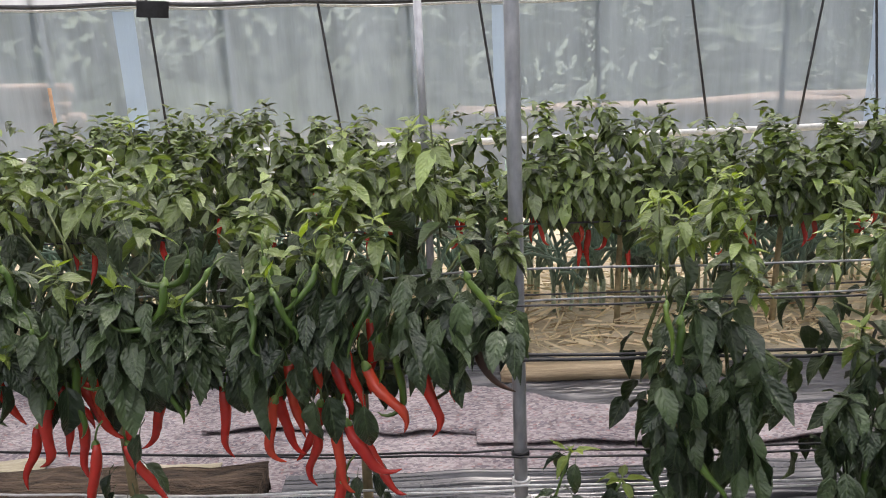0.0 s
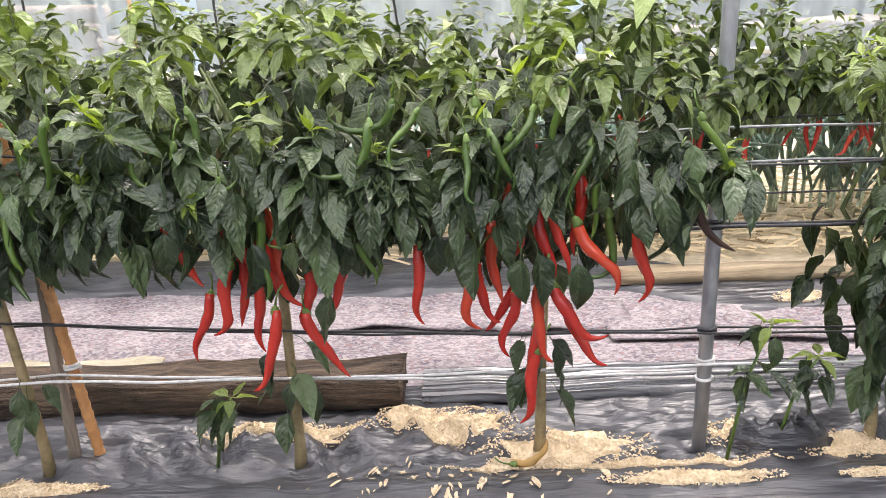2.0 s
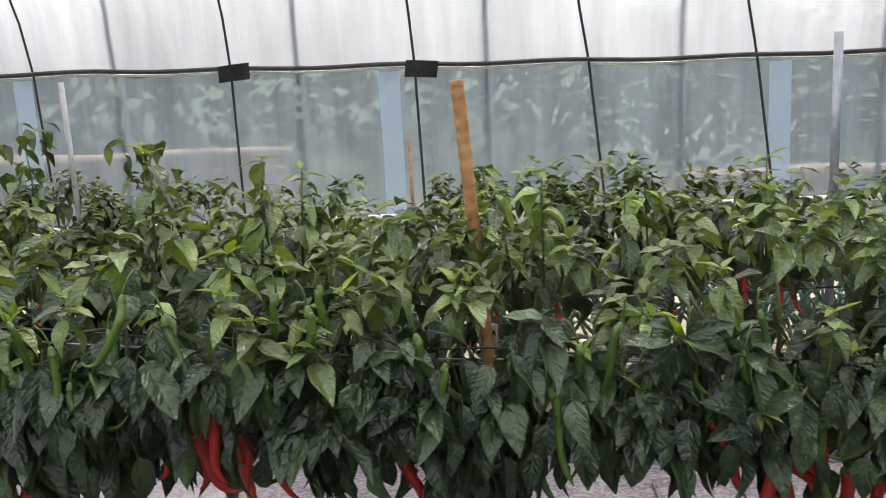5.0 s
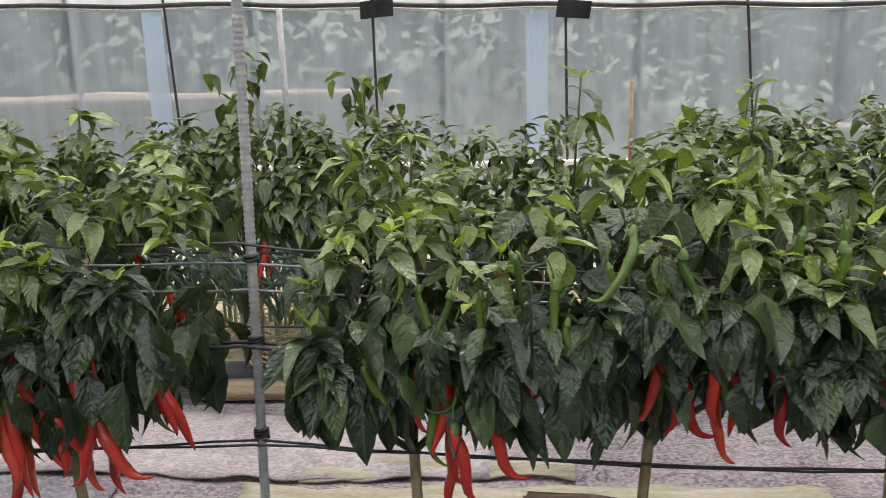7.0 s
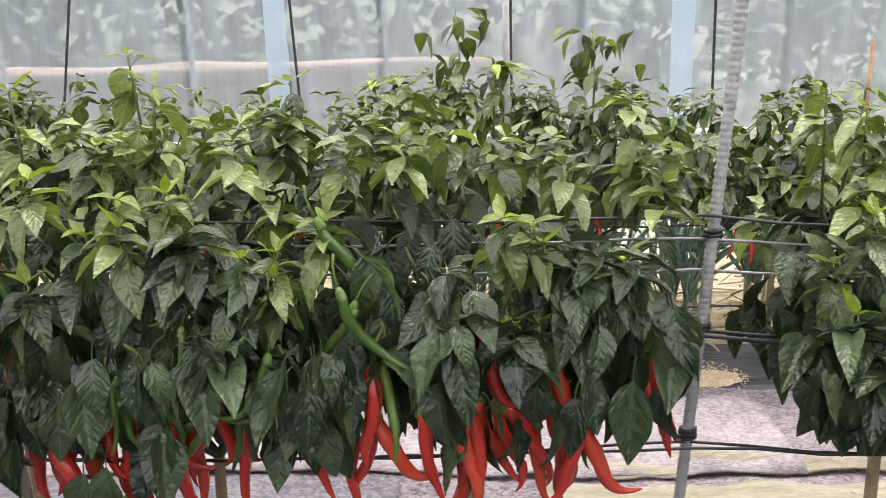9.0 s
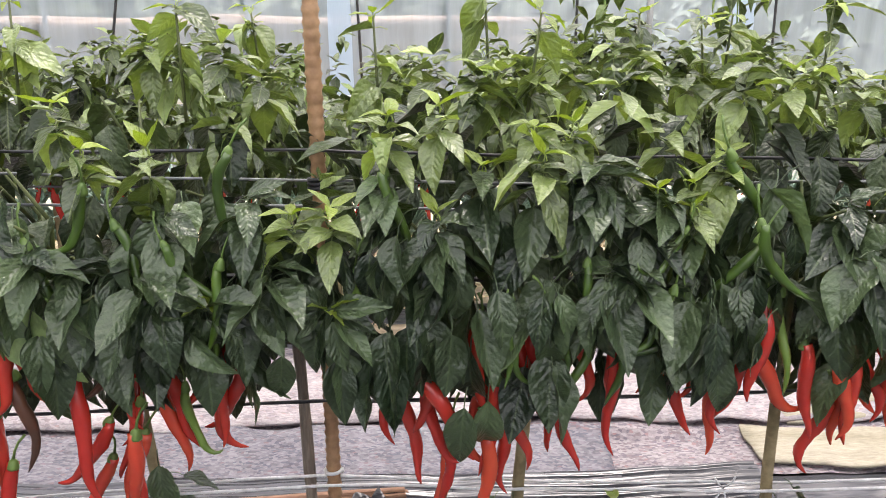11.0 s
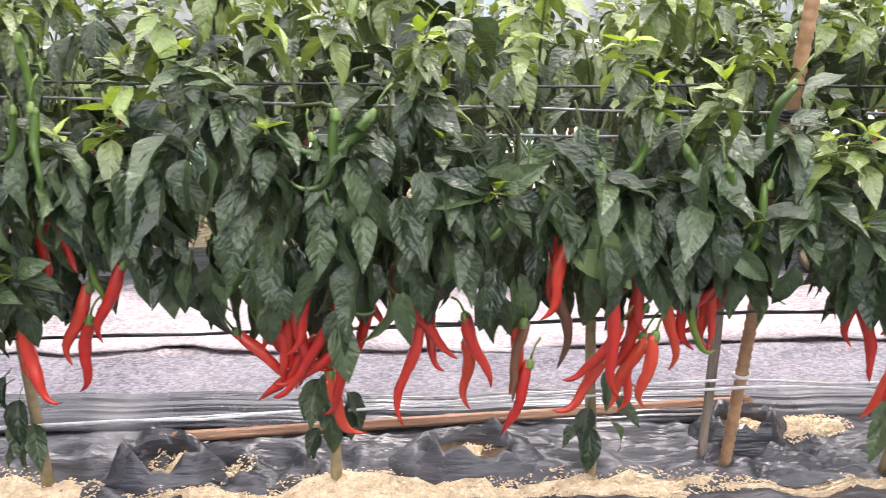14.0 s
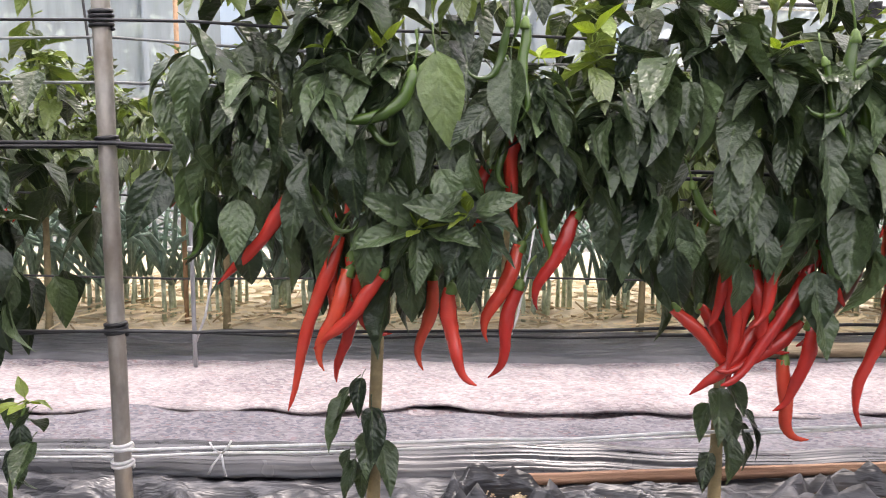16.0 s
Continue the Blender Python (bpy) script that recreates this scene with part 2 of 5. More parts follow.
def stalk_mat(name, dark, light):
    """Dry stalks, each bleached to its own shade."""
    m, n, l, b = node_mat(name, 0.7, 0.0, 0.3)
    r = ramp(n, ((0.0, dark), (0.55, light), (1.0, tuple(min(0.9, c * 1.25) for c in light))))
    l.new(n.new("ShaderNodeNewGeometry").outputs["Random Per Island"], r.inputs[0])
    l.new(r.outputs[0], b.inputs["Base Color"])
    return m


STRAW_STALK = stalk_mat("loose_straw", (0.20, 0.135, 0.06), (0.68, 0.56, 0.36))
HULLS = two_tone("rice_hulls", (0.61, 0.46, 0.28), (0.86, 0.71, 0.50), 60, 0.9, fine=170, relief=0.8, relief_size=0.006)
SOIL = two_tone("brown_soil", (0.06, 0.04, 0.025), (0.14, 0.095, 0.055), 20, 0.95, fine=150, relief=0.9)
TIMBER = two_tone("weathered_timber", (0.022, 0.015, 0.011), (0.21, 0.145, 0.10), 20, 0.9, (0.35, 3, 4), fine=55, relief=1.0, relief_size=0.02)
PLANK = two_tone("pale_plank", (0.28, 0.20, 0.12), (0.52, 0.42, 0.28), 8, 0.8, (0.4, 6, 6), fine=60, relief=0.5)
LATH = two_tone("red_brown_lath", (0.20, 0.095, 0.055), (0.42, 0.25, 0.16), 8, 0.7, (0.4, 5, 5), fine=60, relief=0.5)
GREY_STAKE = two_tone("grey_wood", (0.18, 0.145, 0.115), (0.34, 0.28, 0.22), 14, 0.8, (5, 5, 0.4), fine=80, relief=0.5)
STEEL = two_tone("galvanised_pipe", (0.34, 0.35, 0.37), (0.50, 0.51, 0.53), 18, 0.42, (1, 1, 0.4), metal=0.55, relief=0.1)
RUSTY = two_tone("rusty_galvanised_pipe", (0.36, 0.31, 0.26), (0.56, 0.53, 0.48), 22, 0.5, (1, 1, 0.5), metal=0.35, relief=0.2)
ORANGE = two_tone("orange_brown_stake", (0.46, 0.20, 0.07), (0.68, 0.37, 0.16), 20, 0.5, relief=0.2)
BROWN_STAKE = two_tone("brown_ribbed_stake", (0.28, 0.15, 0.075), (0.54, 0.33, 0.18), 22, 0.55, relief=0.3)
WHITE_STAKE = two_tone("white_ribbed_stake", (0.36, 0.355, 0.34), (0.52, 0.52, 0.50), 18, 0.45, relief=0.2)
BLACK_TWINE = two_tone("black_twine", (0.016, 0.016, 0.018), (0.05, 0.05, 0.055), 40, 0.45, relief=0.3)
GREY_TAPE = two_tone("grey_tape_line", (0.16, 0.17, 0.17), (0.34, 0.35, 0.35), 30, 0.35, relief=0.1)
WHITE_CORD = two_tone("white_cord", (0.60, 0.59, 0.58), (0.82, 0.82, 0.82), 40, 0.6, relief=0.2)
BLACK_TAG = two_tone("black_plastic_tag", (0.022, 0.022, 0.026), (0.05, 0.05, 0.055), 20, 0.4, relief=0.2)
WALL_FILM = sheet_mat("side_wall_film", (0.36, 0.43, 0.47), 0.42, 0.6, 0.10)
STRIP_FILM = sheet_mat("doubled_film_strip", (0.50, 0.62, 0.74), 0.22, 0.6)
# for the unseen walls: dark, dense film that holds back sideways light
END_FILM = sheet_mat("light_cutting_end_film", (0.26, 0.29, 0.29), 0.10, 0.5, 0.05)
ROOF_FILM = sheet_mat("milky_roof_film", (0.545, 0.58, 0.605), 0.15, 0.9, 0.10)
ONION = two_tone("onion_blade", (0.16, 0.27, 0.20), (0.34, 0.46, 0.37), 30, 0.45, relief=0.1)
ONION_WHITE = two_tone("onion_shank", (0.36, 0.42, 0.26), (0.62, 0.66, 0.48), 30, 0.5, relief=0.1)
WHITE_RAIL = two_tone("white_painted_rail", (0.60, 0.61, 0.60), (0.78, 0.78, 0.77), 10, 0.5, relief=0.1)
BARK = two_tone("stacked_log_bark", (0.16, 0.115, 0.085), (0.36, 0.28, 0.22), 6, 0.9, (0.4, 3, 3), relief=0.6)
WOODS = two_tone("far_foliage", (0.035, 0.060, 0.040), (0.085, 0.125, 0.075), 1.4, 0.8, fine=6, relief=0.2)
EARTH = two_tone("outside_earth", (0.12, 0.11, 0.07), (0.22, 0.20, 0.13), 1.5, 0.95, fine=12, relief=0.5)


# ---- mesh helpers ----
def link_mesh(name, verts, faces, mat, parent=None, label="", uvs=None, smooth=True, mats=None, face_mats=None):
    me = bpy.data.meshes.new(name)
    me.from_pydata(verts, [], faces)
    for m in mats or [mat]:
        me.materials.append(m)
    if face_mats is not None:
        me.polygons.foreach_set("material_index", face_mats)
    if uvs is not None:
        layer = me.uv_layers.new(name="UVMap")
        idx = np.empty(len(me.loops), dtype=np.int32)
        me.loops.foreach_get("vertex_index", idx)
        layer.data.foreach_set("uv", np.asarray(uvs, dtype=np.float32)[idx].ravel())
    if smooth:
        me.polygons.foreach_set("use_smooth", [True] * len(me.polygons))
    me.update()
    ob = new(name, me)
    if parent is not None:
        ob.parent = parent
    if label:
        ob["label"] = label
    return ob


def part(name, bm, material, parent=None, label="", smooth=False):
    me = bpy.data.meshes.new(name)
    bm.to_mesh(me)
    bm.free()
    me.materials.append(material)
    if smooth:
        me.polygons.foreach_set("use_smooth", [True] * len(me.polygons))
    ob = new(name, me)
    if parent is not None:
        ob.parent = parent
    if label:
        ob["label"] = label
    return ob


def share(name, me, m, parent, label=""):
    ob = new(name, me)
    ob.parent = parent
    ob.matrix_basis = m
    if label:
        ob["label"] = label
    return ob


def empty(name, x, y, z):
    ob = new(name)
    ob.location = (x, y, z)
    ob.empty_display_size = 0.05
    return ob


def tube(points, radii, sides=6, cap=True):
    """A tapered tube along a line of points: verts and faces."""
    pts = [Vector(p) for p in points]
    if not hasattr(radii, "__len__"):
        radii = [radii] * len(pts)
    verts, faces = [], []
    side = Vector((1, 0, 0))
    for i, p in enumerate(pts):
        d = (pts[min(i + 1, len(pts) - 1)] - pts[max(i - 1, 0)]).normalized()
        side = (side - d * side.dot(d))
        if side.length < 1e-4:
            side = d.orthogonal()
        side.normalize()
        other = d.cross(side)
        for k in range(sides):
            a = 2 * math.pi * k / sides
            verts.append(p + (side * math.cos(a) + other * math.sin(a)) * radii[i])
    for i in range(len(pts) - 1):
        for k in range(sides):
            a, b = i * sides + k, i * sides + (k + 1) % sides
            faces.append((a, b, b + sides, a + sides))
    if cap:
        faces.append(tuple(range(sides - 1, -1, -1)))
        faces.append(tuple(range(len(verts) - sides, len(verts))))
    return verts, faces


def joined(pieces):
    verts, faces = [], []
    for v, f in pieces:
        o = len(verts)
        verts += list(v)
        faces += [tuple(i + o for i in q) for q in f]
    return verts, faces


def rough_box(sx, sy, sz, rng, cuts=14, amp=0.006, bevel=0.006):
    """A sawn timber: long in x, bevelled, edges and faces uneven."""
    bm = bmesh.new()
    bmesh.ops.create_cube(bm, size=1.0)
    bmesh.ops.scale(bm, vec=(sx, sy, sz), verts=bm.verts)
    bmesh.ops.subdivide_edges(bm, edges=[e for e in bm.edges if abs((e.verts[0].co - e.verts[1].co).x) > sx * 0.5], cuts=cuts)
    bmesh.ops.bevel(bm, geom=[e for e in bm.edges if e.calc_face_angle(0) > 1], offset=bevel, segments=2, affect="EDGES")
    off = rng.random() * 50
    for v in bm.verts:
        n = noise.noise_vector(Vector((v.co.x * 9 + off, v.co.y * 30, v.co.z * 30)))
        v.co += Vector((n.x * 0.6 * amp * (abs(v.co.x) > sx * 0.47) * 3, n.y * amp, n.z * amp))
    return bm


# ---- ground, beds and mats ----
BED_NOISE = lambda x, y, s: noise.noise(Vector((x * 2.1, y * 9.0, s))) * 0.012 + noise.noise(Vector((x * 9, y * 17, s + 4))) * 0.006


def lay_sheet(name, x0, x1, y0, y1, step, height, mat, label, category="ground cover", kind="structure"):
    nx, ny = max(2, int((x1 - x0) / step)), max(2, int((y1 - y0) / (step * 0.7)))
    verts = [(x0 + (x1 - x0) * i / nx, y0 + (y1 - y0) * j / ny, 0) for j in range(ny + 1) for i in range(nx + 1)]
    verts = [(x, y, height(x, y)) for x, y, _ in verts]
    faces = [(j * (nx + 1) + i, j * (nx + 1) + i + 1, (j + 1) * (nx + 1) + i + 1, (j + 1) * (nx + 1) + i) for j in range(ny) for i in range(nx)]
    ob = link_mesh(name, verts, faces, mat)
    return tagged(ob, label, category, kind=kind)


def smooth01(a, b, x):
    t = min(1, max(0, (x - a) / (b - a)))
    return t * t * (3 - 2 * t)


def near_bed(x, y):
    """Ridge of the near row: sloping shoulder towards the aisle, planting trough along its crest."""
    z = -0.25 + 0.25 * smooth01(0.85, 1.38, y)
    z += 0.022 * math.exp(-((y - 1.47) / 0.06) ** 2) - 0.012 * math.exp(-((y - 1.63) / 0.10) ** 2)
    z -= 0.05 * smooth01(1.84, 1.98, y)
    crumple = math.exp(-((y - 1.66) / 0.11) ** 2)
    ridge = 1 - abs(noise.noise(Vector((x * 9 + y * 5, y * 13, 7)))) * 2.2
    ridge2 = 1 - abs(noise.noise(Vector((x * 21 - y * 14, y * 24, 17)))) * 2.2
    z += BED_NOISE(x, y, 1.0) + crumple * (0.030 * ridge + 0.014 * ridge2 - 0.021)
    flat = math.exp(-((y - 1.86) / 0.06) ** 2) + 0.6 * math.exp(-((y - 1.45) / 0.09) ** 2)
    z += flat * 0.006 * noise.noise(Vector((x * 1.5, y * 60, 27)))
    return z


def bed_edge(x):
    """Front edge of the far bed, which does not run quite parallel to the near row."""
    return 2.37 + 0.12 * smooth01(0.0, 1.8, -x) - 0.17 * smooth01(0.1, 0.5, x) + 0.012 * noise.noise(Vector((x * 2.2, 0, 31)))


def far_bed(x, y):
    e = bed_edge(x)
    z = -0.08 + 0.08 * smooth01(e - 0.02, e + 0.05, y) + BED_NOISE(x, y, 12.0)
    return z - 0.05 * smooth01(e + 0.30, e + 0.38, y)


def felt_height(x, y):
    fold = 0.0
    for k, (c, wid, high) in enumerate(((2.02, 0.016, 0.018), (2.15, 0.020, 0.020), (2.25, 0.014, 0.014))):
        c += 0.035 * math.sin(x * (1.7 + 0.5 * k) + k) + 0.02 * noise.noise(Vector((x * 4, k * 5, 2)))
        d = (y - c) / wid
        fold += high * (math.exp(-d * d) if d > 0 else math.exp(-d * d * 9)) * smooth01(-0.35, 0.35, noise.noise(Vector((x * 0.9, k * 7.0, 4))))
    return -0.012 + fold + noise.noise(Vector((x * 3, y * 7, 3))) * 0.012 + noise.noise(Vector((x * 11, y * 14, 9))) * 0.006 + noise.noise(Vector((x * 34, y * 40, 5))) * 0.0022


LEFT, RIGHT = -7.2, 2.8
ground = lay_sheet("ground", -60, 60, -40, 60, 4.0, lambda x, y: -0.30 + 0.02 * noise.noise(Vector((x * 0.2, y * 0.2, 0))), EARTH, "bare brown earth around the greenhouse", "ground")
straw_floor = lay_sheet("straw_floor", LEFT, RIGHT, 2.36, 4.40, 0.04, lambda x, y: -0.08 + 0.07 * smooth01(0.24, 0.36, y - bed_edge(x)) + 0.016 * noise.noise(Vector((x * 6, y * 7, 5))), STRAW, "dry straw and pale soil under the onions", "ground")
felt_floor = lay_sheet("felt_floor", LEFT, RIGHT, 1.90, 2.52, 0.018, felt_height, FELT, "dusty pink felt mat of shredded cloth on the path", "mat")
film_far = lay_sheet("mulch_film_far", LEFT, RIGHT, 2.12, 2.90, 0.018, far_bed, FILM, "black mulch film on the far bed", "mulch film")
film_near = lay_sheet("mulch_film_near", LEFT, RIGHT, 0.80, 1.94, 0.012, near_bed, FILM, "creased black mulch film on the near bed", "mulch film")
# two floors out of view, black so little light bounces onto the plants
path_floor = lay_sheet("path_floor", LEFT, RIGHT, -1.6, 0.86, 0.06, lambda x, y: -0.262 + 0.012 * noise.noise(Vector((x * 4, y * 4, 2))), FILM, "unseen floor of the walking path, black to cut bounced light", "mat")
back_floor = lay_sheet("back_floor", LEFT, RIGHT, -4.4, -1.55, 0.12, lambda x, y: -0.25 + 0.02 * noise.noise(Vector((x * 4, y * 4, 2))), FILM, "unseen floor behind the path, black to cut bounced light", "ground")


def strip_mat(name, x0, x1, y0, y1, mat, label, seed, lift=0.012):
    """A loose strip of mat with a wavering edge, lying on the path."""
    rng = random.Random(seed)
    nx, ny = int((x1 - x0) / 0.025), 8
    ph = rng.random() * 9
    verts, faces = [], []
    for j in range(ny + 1):
        for i in range(nx + 1):
            x = x0 + (x1 - x0) * i / nx
            wav = 0.018 * math.sin(x * 4.1 + ph) + 0.02 * noise.noise(Vector((x * 5, seed, 0)))
            y = y0 + (y1 - y0) * j / ny + wav
            lip = 0.013 * (j == ny or j == 0)
            verts.append((x, y, max(felt_height(x, y), near_bed(x, y) + 0.004 if y < 1.94 else -1) + lift + lip * noise.noise(Vector((x * 7, j, seed))) + 0.006 * noise.noise(Vector((x * 9, y * 20, seed)))))
    for j in range(ny):
        for i in range(nx):
            a = j * (nx + 1) + i
            faces.append((a, a + 1, a + nx + 2, a + nx + 1))
    ob = link_mesh(name, verts, faces, mat)
    so = ob.modifiers.new("thick", "SOLIDIFY")
    so.thickness = 0.005
    return tagged(ob, label, "mat")


strip_mat("felt_strip", -5.6, -2.62, 1.88, 2.08, FELT_DARK, "blue-grey felt strip lying on the path edge", 4)
strip_mat("felt_sheet", -0.65, 0.15, 2.15, 2.31, FELT, "upper pink felt sheet with a lifted edge on the path", 9, 0.014)
strip_mat("felt_sheet", 0.08, 2.3, 2.05, 2.16, FELT, "pink felt flap folded back from the far bed", 21, 0.016)
strip_mat("felt_sheet", -5.6, -1.75, 2.10, 2.45, FELT_PALE, "upper pale felt sheet with a lifted edge on the path", 14, 0.014)
strip_mat("sacking_strip", -2.32, -1.0, 1.93, 2.06, SACKING, "crumpled beige sacking with green stains on the path", 6)
strip_mat("sacking_strip", -2.2, -1.55, 2.09, 2.16, SACKING, "folded beige sacking lying along the path", 8)
strip_mat("sacking_strip", -1.7, -0.55, 1.96, 2.02, SACKING, "stained beige sacking beside the weathered timber", 3)


def film_pleats(x0, x1, y0, y1, seed, label):
    """Loose film lying in tight lengthwise pleats."""
    nx, ny = int((x1 - x0) / 0.03), int((y1 - y0) / 0.0035)
    verts, faces = [], []
    for j in range(ny + 1):
        for i in range(nx + 1):
            x, y = x0 + (x1 - x0) * i / nx, y0 + (y1 - y0) * j / ny
            w = 0.010 * math.sin(x * 1.1 + seed) + 0.006 * noise.noise(Vector((x * 2, 0, seed)))
            z = near_bed(x, 1.86) + 0.012 + 0.020 * (0.5 - abs(noise.noise(Vector((x * 0.4, y * 62, seed))))) + 0.003 * noise.noise(Vector((x * 1.4, y * 190, seed + 3))) - 0.02 * (j in (0, ny))
            verts.append((x, y + w, z))
    for j in range(ny):
        for i in range(nx):
            q = j * (nx + 1) + i
            faces.append((q, q + 1, q + nx + 2, q + nx + 1))
    ob = link_mesh("pleated_film", verts, faces, PLEATED)
    return tagged(ob, label, "mulch film")


film_pleats(-5.6, -2.35, 1.785, 1.905, 2, "loose black film lying in long pleats behind the row")
film_pleats(-0.37, 2.0, 1.80, 1.93, 5, "loose black film in long pleats beside the timber")


def hull_patch(x, y, rx, ry, seed, high=0.008):
    """A spill of rice hulls: a low heap with ragged edge and loose grains on it."""
    rng = random.Random(seed)
    verts, faces, uvn = [], [], 22
    rings = 6
    base = near_bed if y < 1.95 else far_bed
    verts.append((x, y, base(x, y) + high))
    for r in range(1, rings + 1):
        for k in range(uvn):
            a = 2 * math.pi * k / uvn
            rag = 1 + 0.6 * noise.noise(Vector((math.cos(a) * 1.6, math.sin(a) * 1.6, seed))) + 0.12 * rng.uniform(-1, 1) * (r / rings)
            px, py = x + rx * rag * r / rings * math.cos(a), y + ry * rag * r / rings * math.sin(a)
            h = high * (1 - (r / rings) ** 2) + 0.003 * rng.uniform(-1, 1)
            verts.append((px, py, base(px, py) + (h + 0.003 if r < rings else -0.004)))
    for k in range(uvn):
        faces.append((0, 1 + k, 1 + (k + 1) % uvn))
    for r in range(rings - 1):
        for k in range(uvn):
            a, b = 1 + r * uvn + k, 1 + r * uvn + (k + 1) % uvn
            faces.append((a, a + uvn, b + uvn, b))
    ob = link_mesh("hull_heap", verts, faces, HULLS)
    tagged(ob, "heap of pale dry rice hulls on black mulch film", "rice hulls", "rice hull heaps")
    gv, gf = [], []
    n = int(620 * math.sqrt(rx * ry) / 0.08)
    for i in range(min(n, 1100)):
        a, q = rng.random() * 6.283, math.sqrt(rng.random()) * 1.25
        px, py = x + rx * q * math.cos(a), y + ry * q * math.sin(a)
        pz = base(px, py) + max(0.004, high * (1 - q * q) + 0.003)
        w = rng.uniform(0, 6.283)
        c, s = math.cos(w) * 0.0042, math.sin(w) * 0.0042
        o = len(gv)
        gv += [(px - c, py - s, pz), (px + s * 0.45, py - c * 0.45, pz + 0.001), (px + c, py + s, pz + rng.uniform(0, 0.003)), (px - s * 0.45, py + c * 0.45, pz + 0.0015), (px, py, pz + 0.0032)]
        gf += [(o, o + 1, o + 4), (o + 1, o + 2, o + 4), (o + 2, o + 3, o + 4), (o + 3, o, o + 4)]
    grains = link_mesh("hull_litter", gv, gf, HULLS, smooth=False)
    grains.parent = ob
    grains["kind"] = "stuff"
    return ob


for i, (hx, hy, hrx, hry) in enumerate(((-0.64, 1.71, 0.15, 0.022), (-0.40, 1.735, 0.05, 0.03), (-0.29, 1.71, 0.09, 0.042), (-0.10, 1.62, 0.14, 0.045), (0.03, 1.555, 0.22, 0.022), (-0.20, 1.56, 0.10, 0.016),
                                        (0.24, 1.64, 0.06, 0.03), (0.42, 1.60, 0.09, 0.045), (0.62, 1.58, 0.16, 0.04), (0.10, 1.475, 0.13, 0.018), (0.44, 1.47, 0.08, 0.012), (-1.02, 1.52, 0.08, 0.028), (-1.22, 1.55, 0.16, 0.03),
                                        (-3.63, 1.665, 0.055, 0.032), (-3.36, 1.585, 0.20, 0.035), (-3.07, 1.735, 0.045, 0.035), (-2.95, 1.74, 0.07, 0.028), (-2.74, 1.70, 0.08, 0.032), (-2.88, 1.575, 0.30, 0.014), (-2.56, 1.72, 0.04, 0.022),
                                        (-2.43, 1.68, 0.10, 0.03), (-2.45, 1.59, 0.24, 0.016), (-3.80, 1.59, 0.17, 0.045), (-4.15, 1.66, 0.10, 0.03), (-4.45, 1.60, 0.13, 0.05), (-3.62, 1.565, 0.14, 0.03), (-4.72, 1.62, 0.10, 0.04), (-4.05, 1.575, 0.16, 0.02),
                                        (0.62, 2.28, 0.06, 0.03), (-1.85, 2.58, 0.10, 0.07), (-0.75, 2.60, 0.07, 0.05), (-3.2, 2.60, 0.10, 0.05), (1.0, 2.6, 0.10, 0.05), (-2.1, 1.63, 0.12, 0.04), (-1.6, 1.63, 0.12, 0.04))):
    hull_patch(hx, hy, hrx, hry, i * 7 + 2)


def planting_hole(x, y, r, seed):
    """Film torn and pushed up round a planting hole, with brown soil showing inside its rim."""
    n, rings = 30, ((0.80, -0.004), (0.92, 0.016), (1.04, 0.040), (1.18, 0.034), (1.42, 0.012), (1.7, -0.004))
    verts, faces = [], []
    for q, (f, h) in enumerate(rings):
        for k in range(n):
            a = 2 * math.pi * k / n
            c = Vector((math.cos(a), math.sin(a), 0))
            rag = 1 + 0.16 * noise.noise(Vector((c.x * 1.5, c.y * 1.5, seed))) + 0.05 * noise.noise(Vector((c.x * 6, c.y * 6, seed + q)))
            px, py = x + c.x * r * f * rag, y + c.y * r * 0.55 * f * rag
            z = near_bed(px, py) + h * (1 + 0.8 * noise.noise(Vector((c.x * 5, c.y * 5, seed + 2)))) + (0.006 if 0 < q < 5 else 0)
            verts.append((px, py, z))
    for q in range(len(rings) - 1):
        for k in range(n):
            a, b = q * n + k, q * n + (k + 1) % n
            faces.append((a, b, b + n, a + n))
    rim = tagged(link_mesh("planting_hole", verts, faces, FILM), "crumpled black film rim round a planting hole", "mulch film", "planting holes")
    sv = [(x, y, near_bed(x, y) + 0.006)] + [(x + r * 0.96 * math.cos(2 * math.pi * k / n), y + r * 0.53 * math.sin(2 * math.pi * k / n), near_bed(x, y) + 0.010 + 0.006 * noise.noise(Vector((k, seed, 0.5)))) for k in range(n)]
    link_mesh("soil", sv, [(0, 1 + k, 1 + (k + 1) % n) for k in range(n)], SOIL, rim, "brown soil inside the torn film")


for hx, hy, hr, hs in ((-3.63, 1.667, 0.088, 1), (-3.09, 1.735, 0.060, 2), (0.60, 1.632, 0.07, 3), (0.30, 1.62, 0.06, 4), (-4.20, 1.66, 0.075, 5)):
    planting_hole(hx, hy, hr, hs)


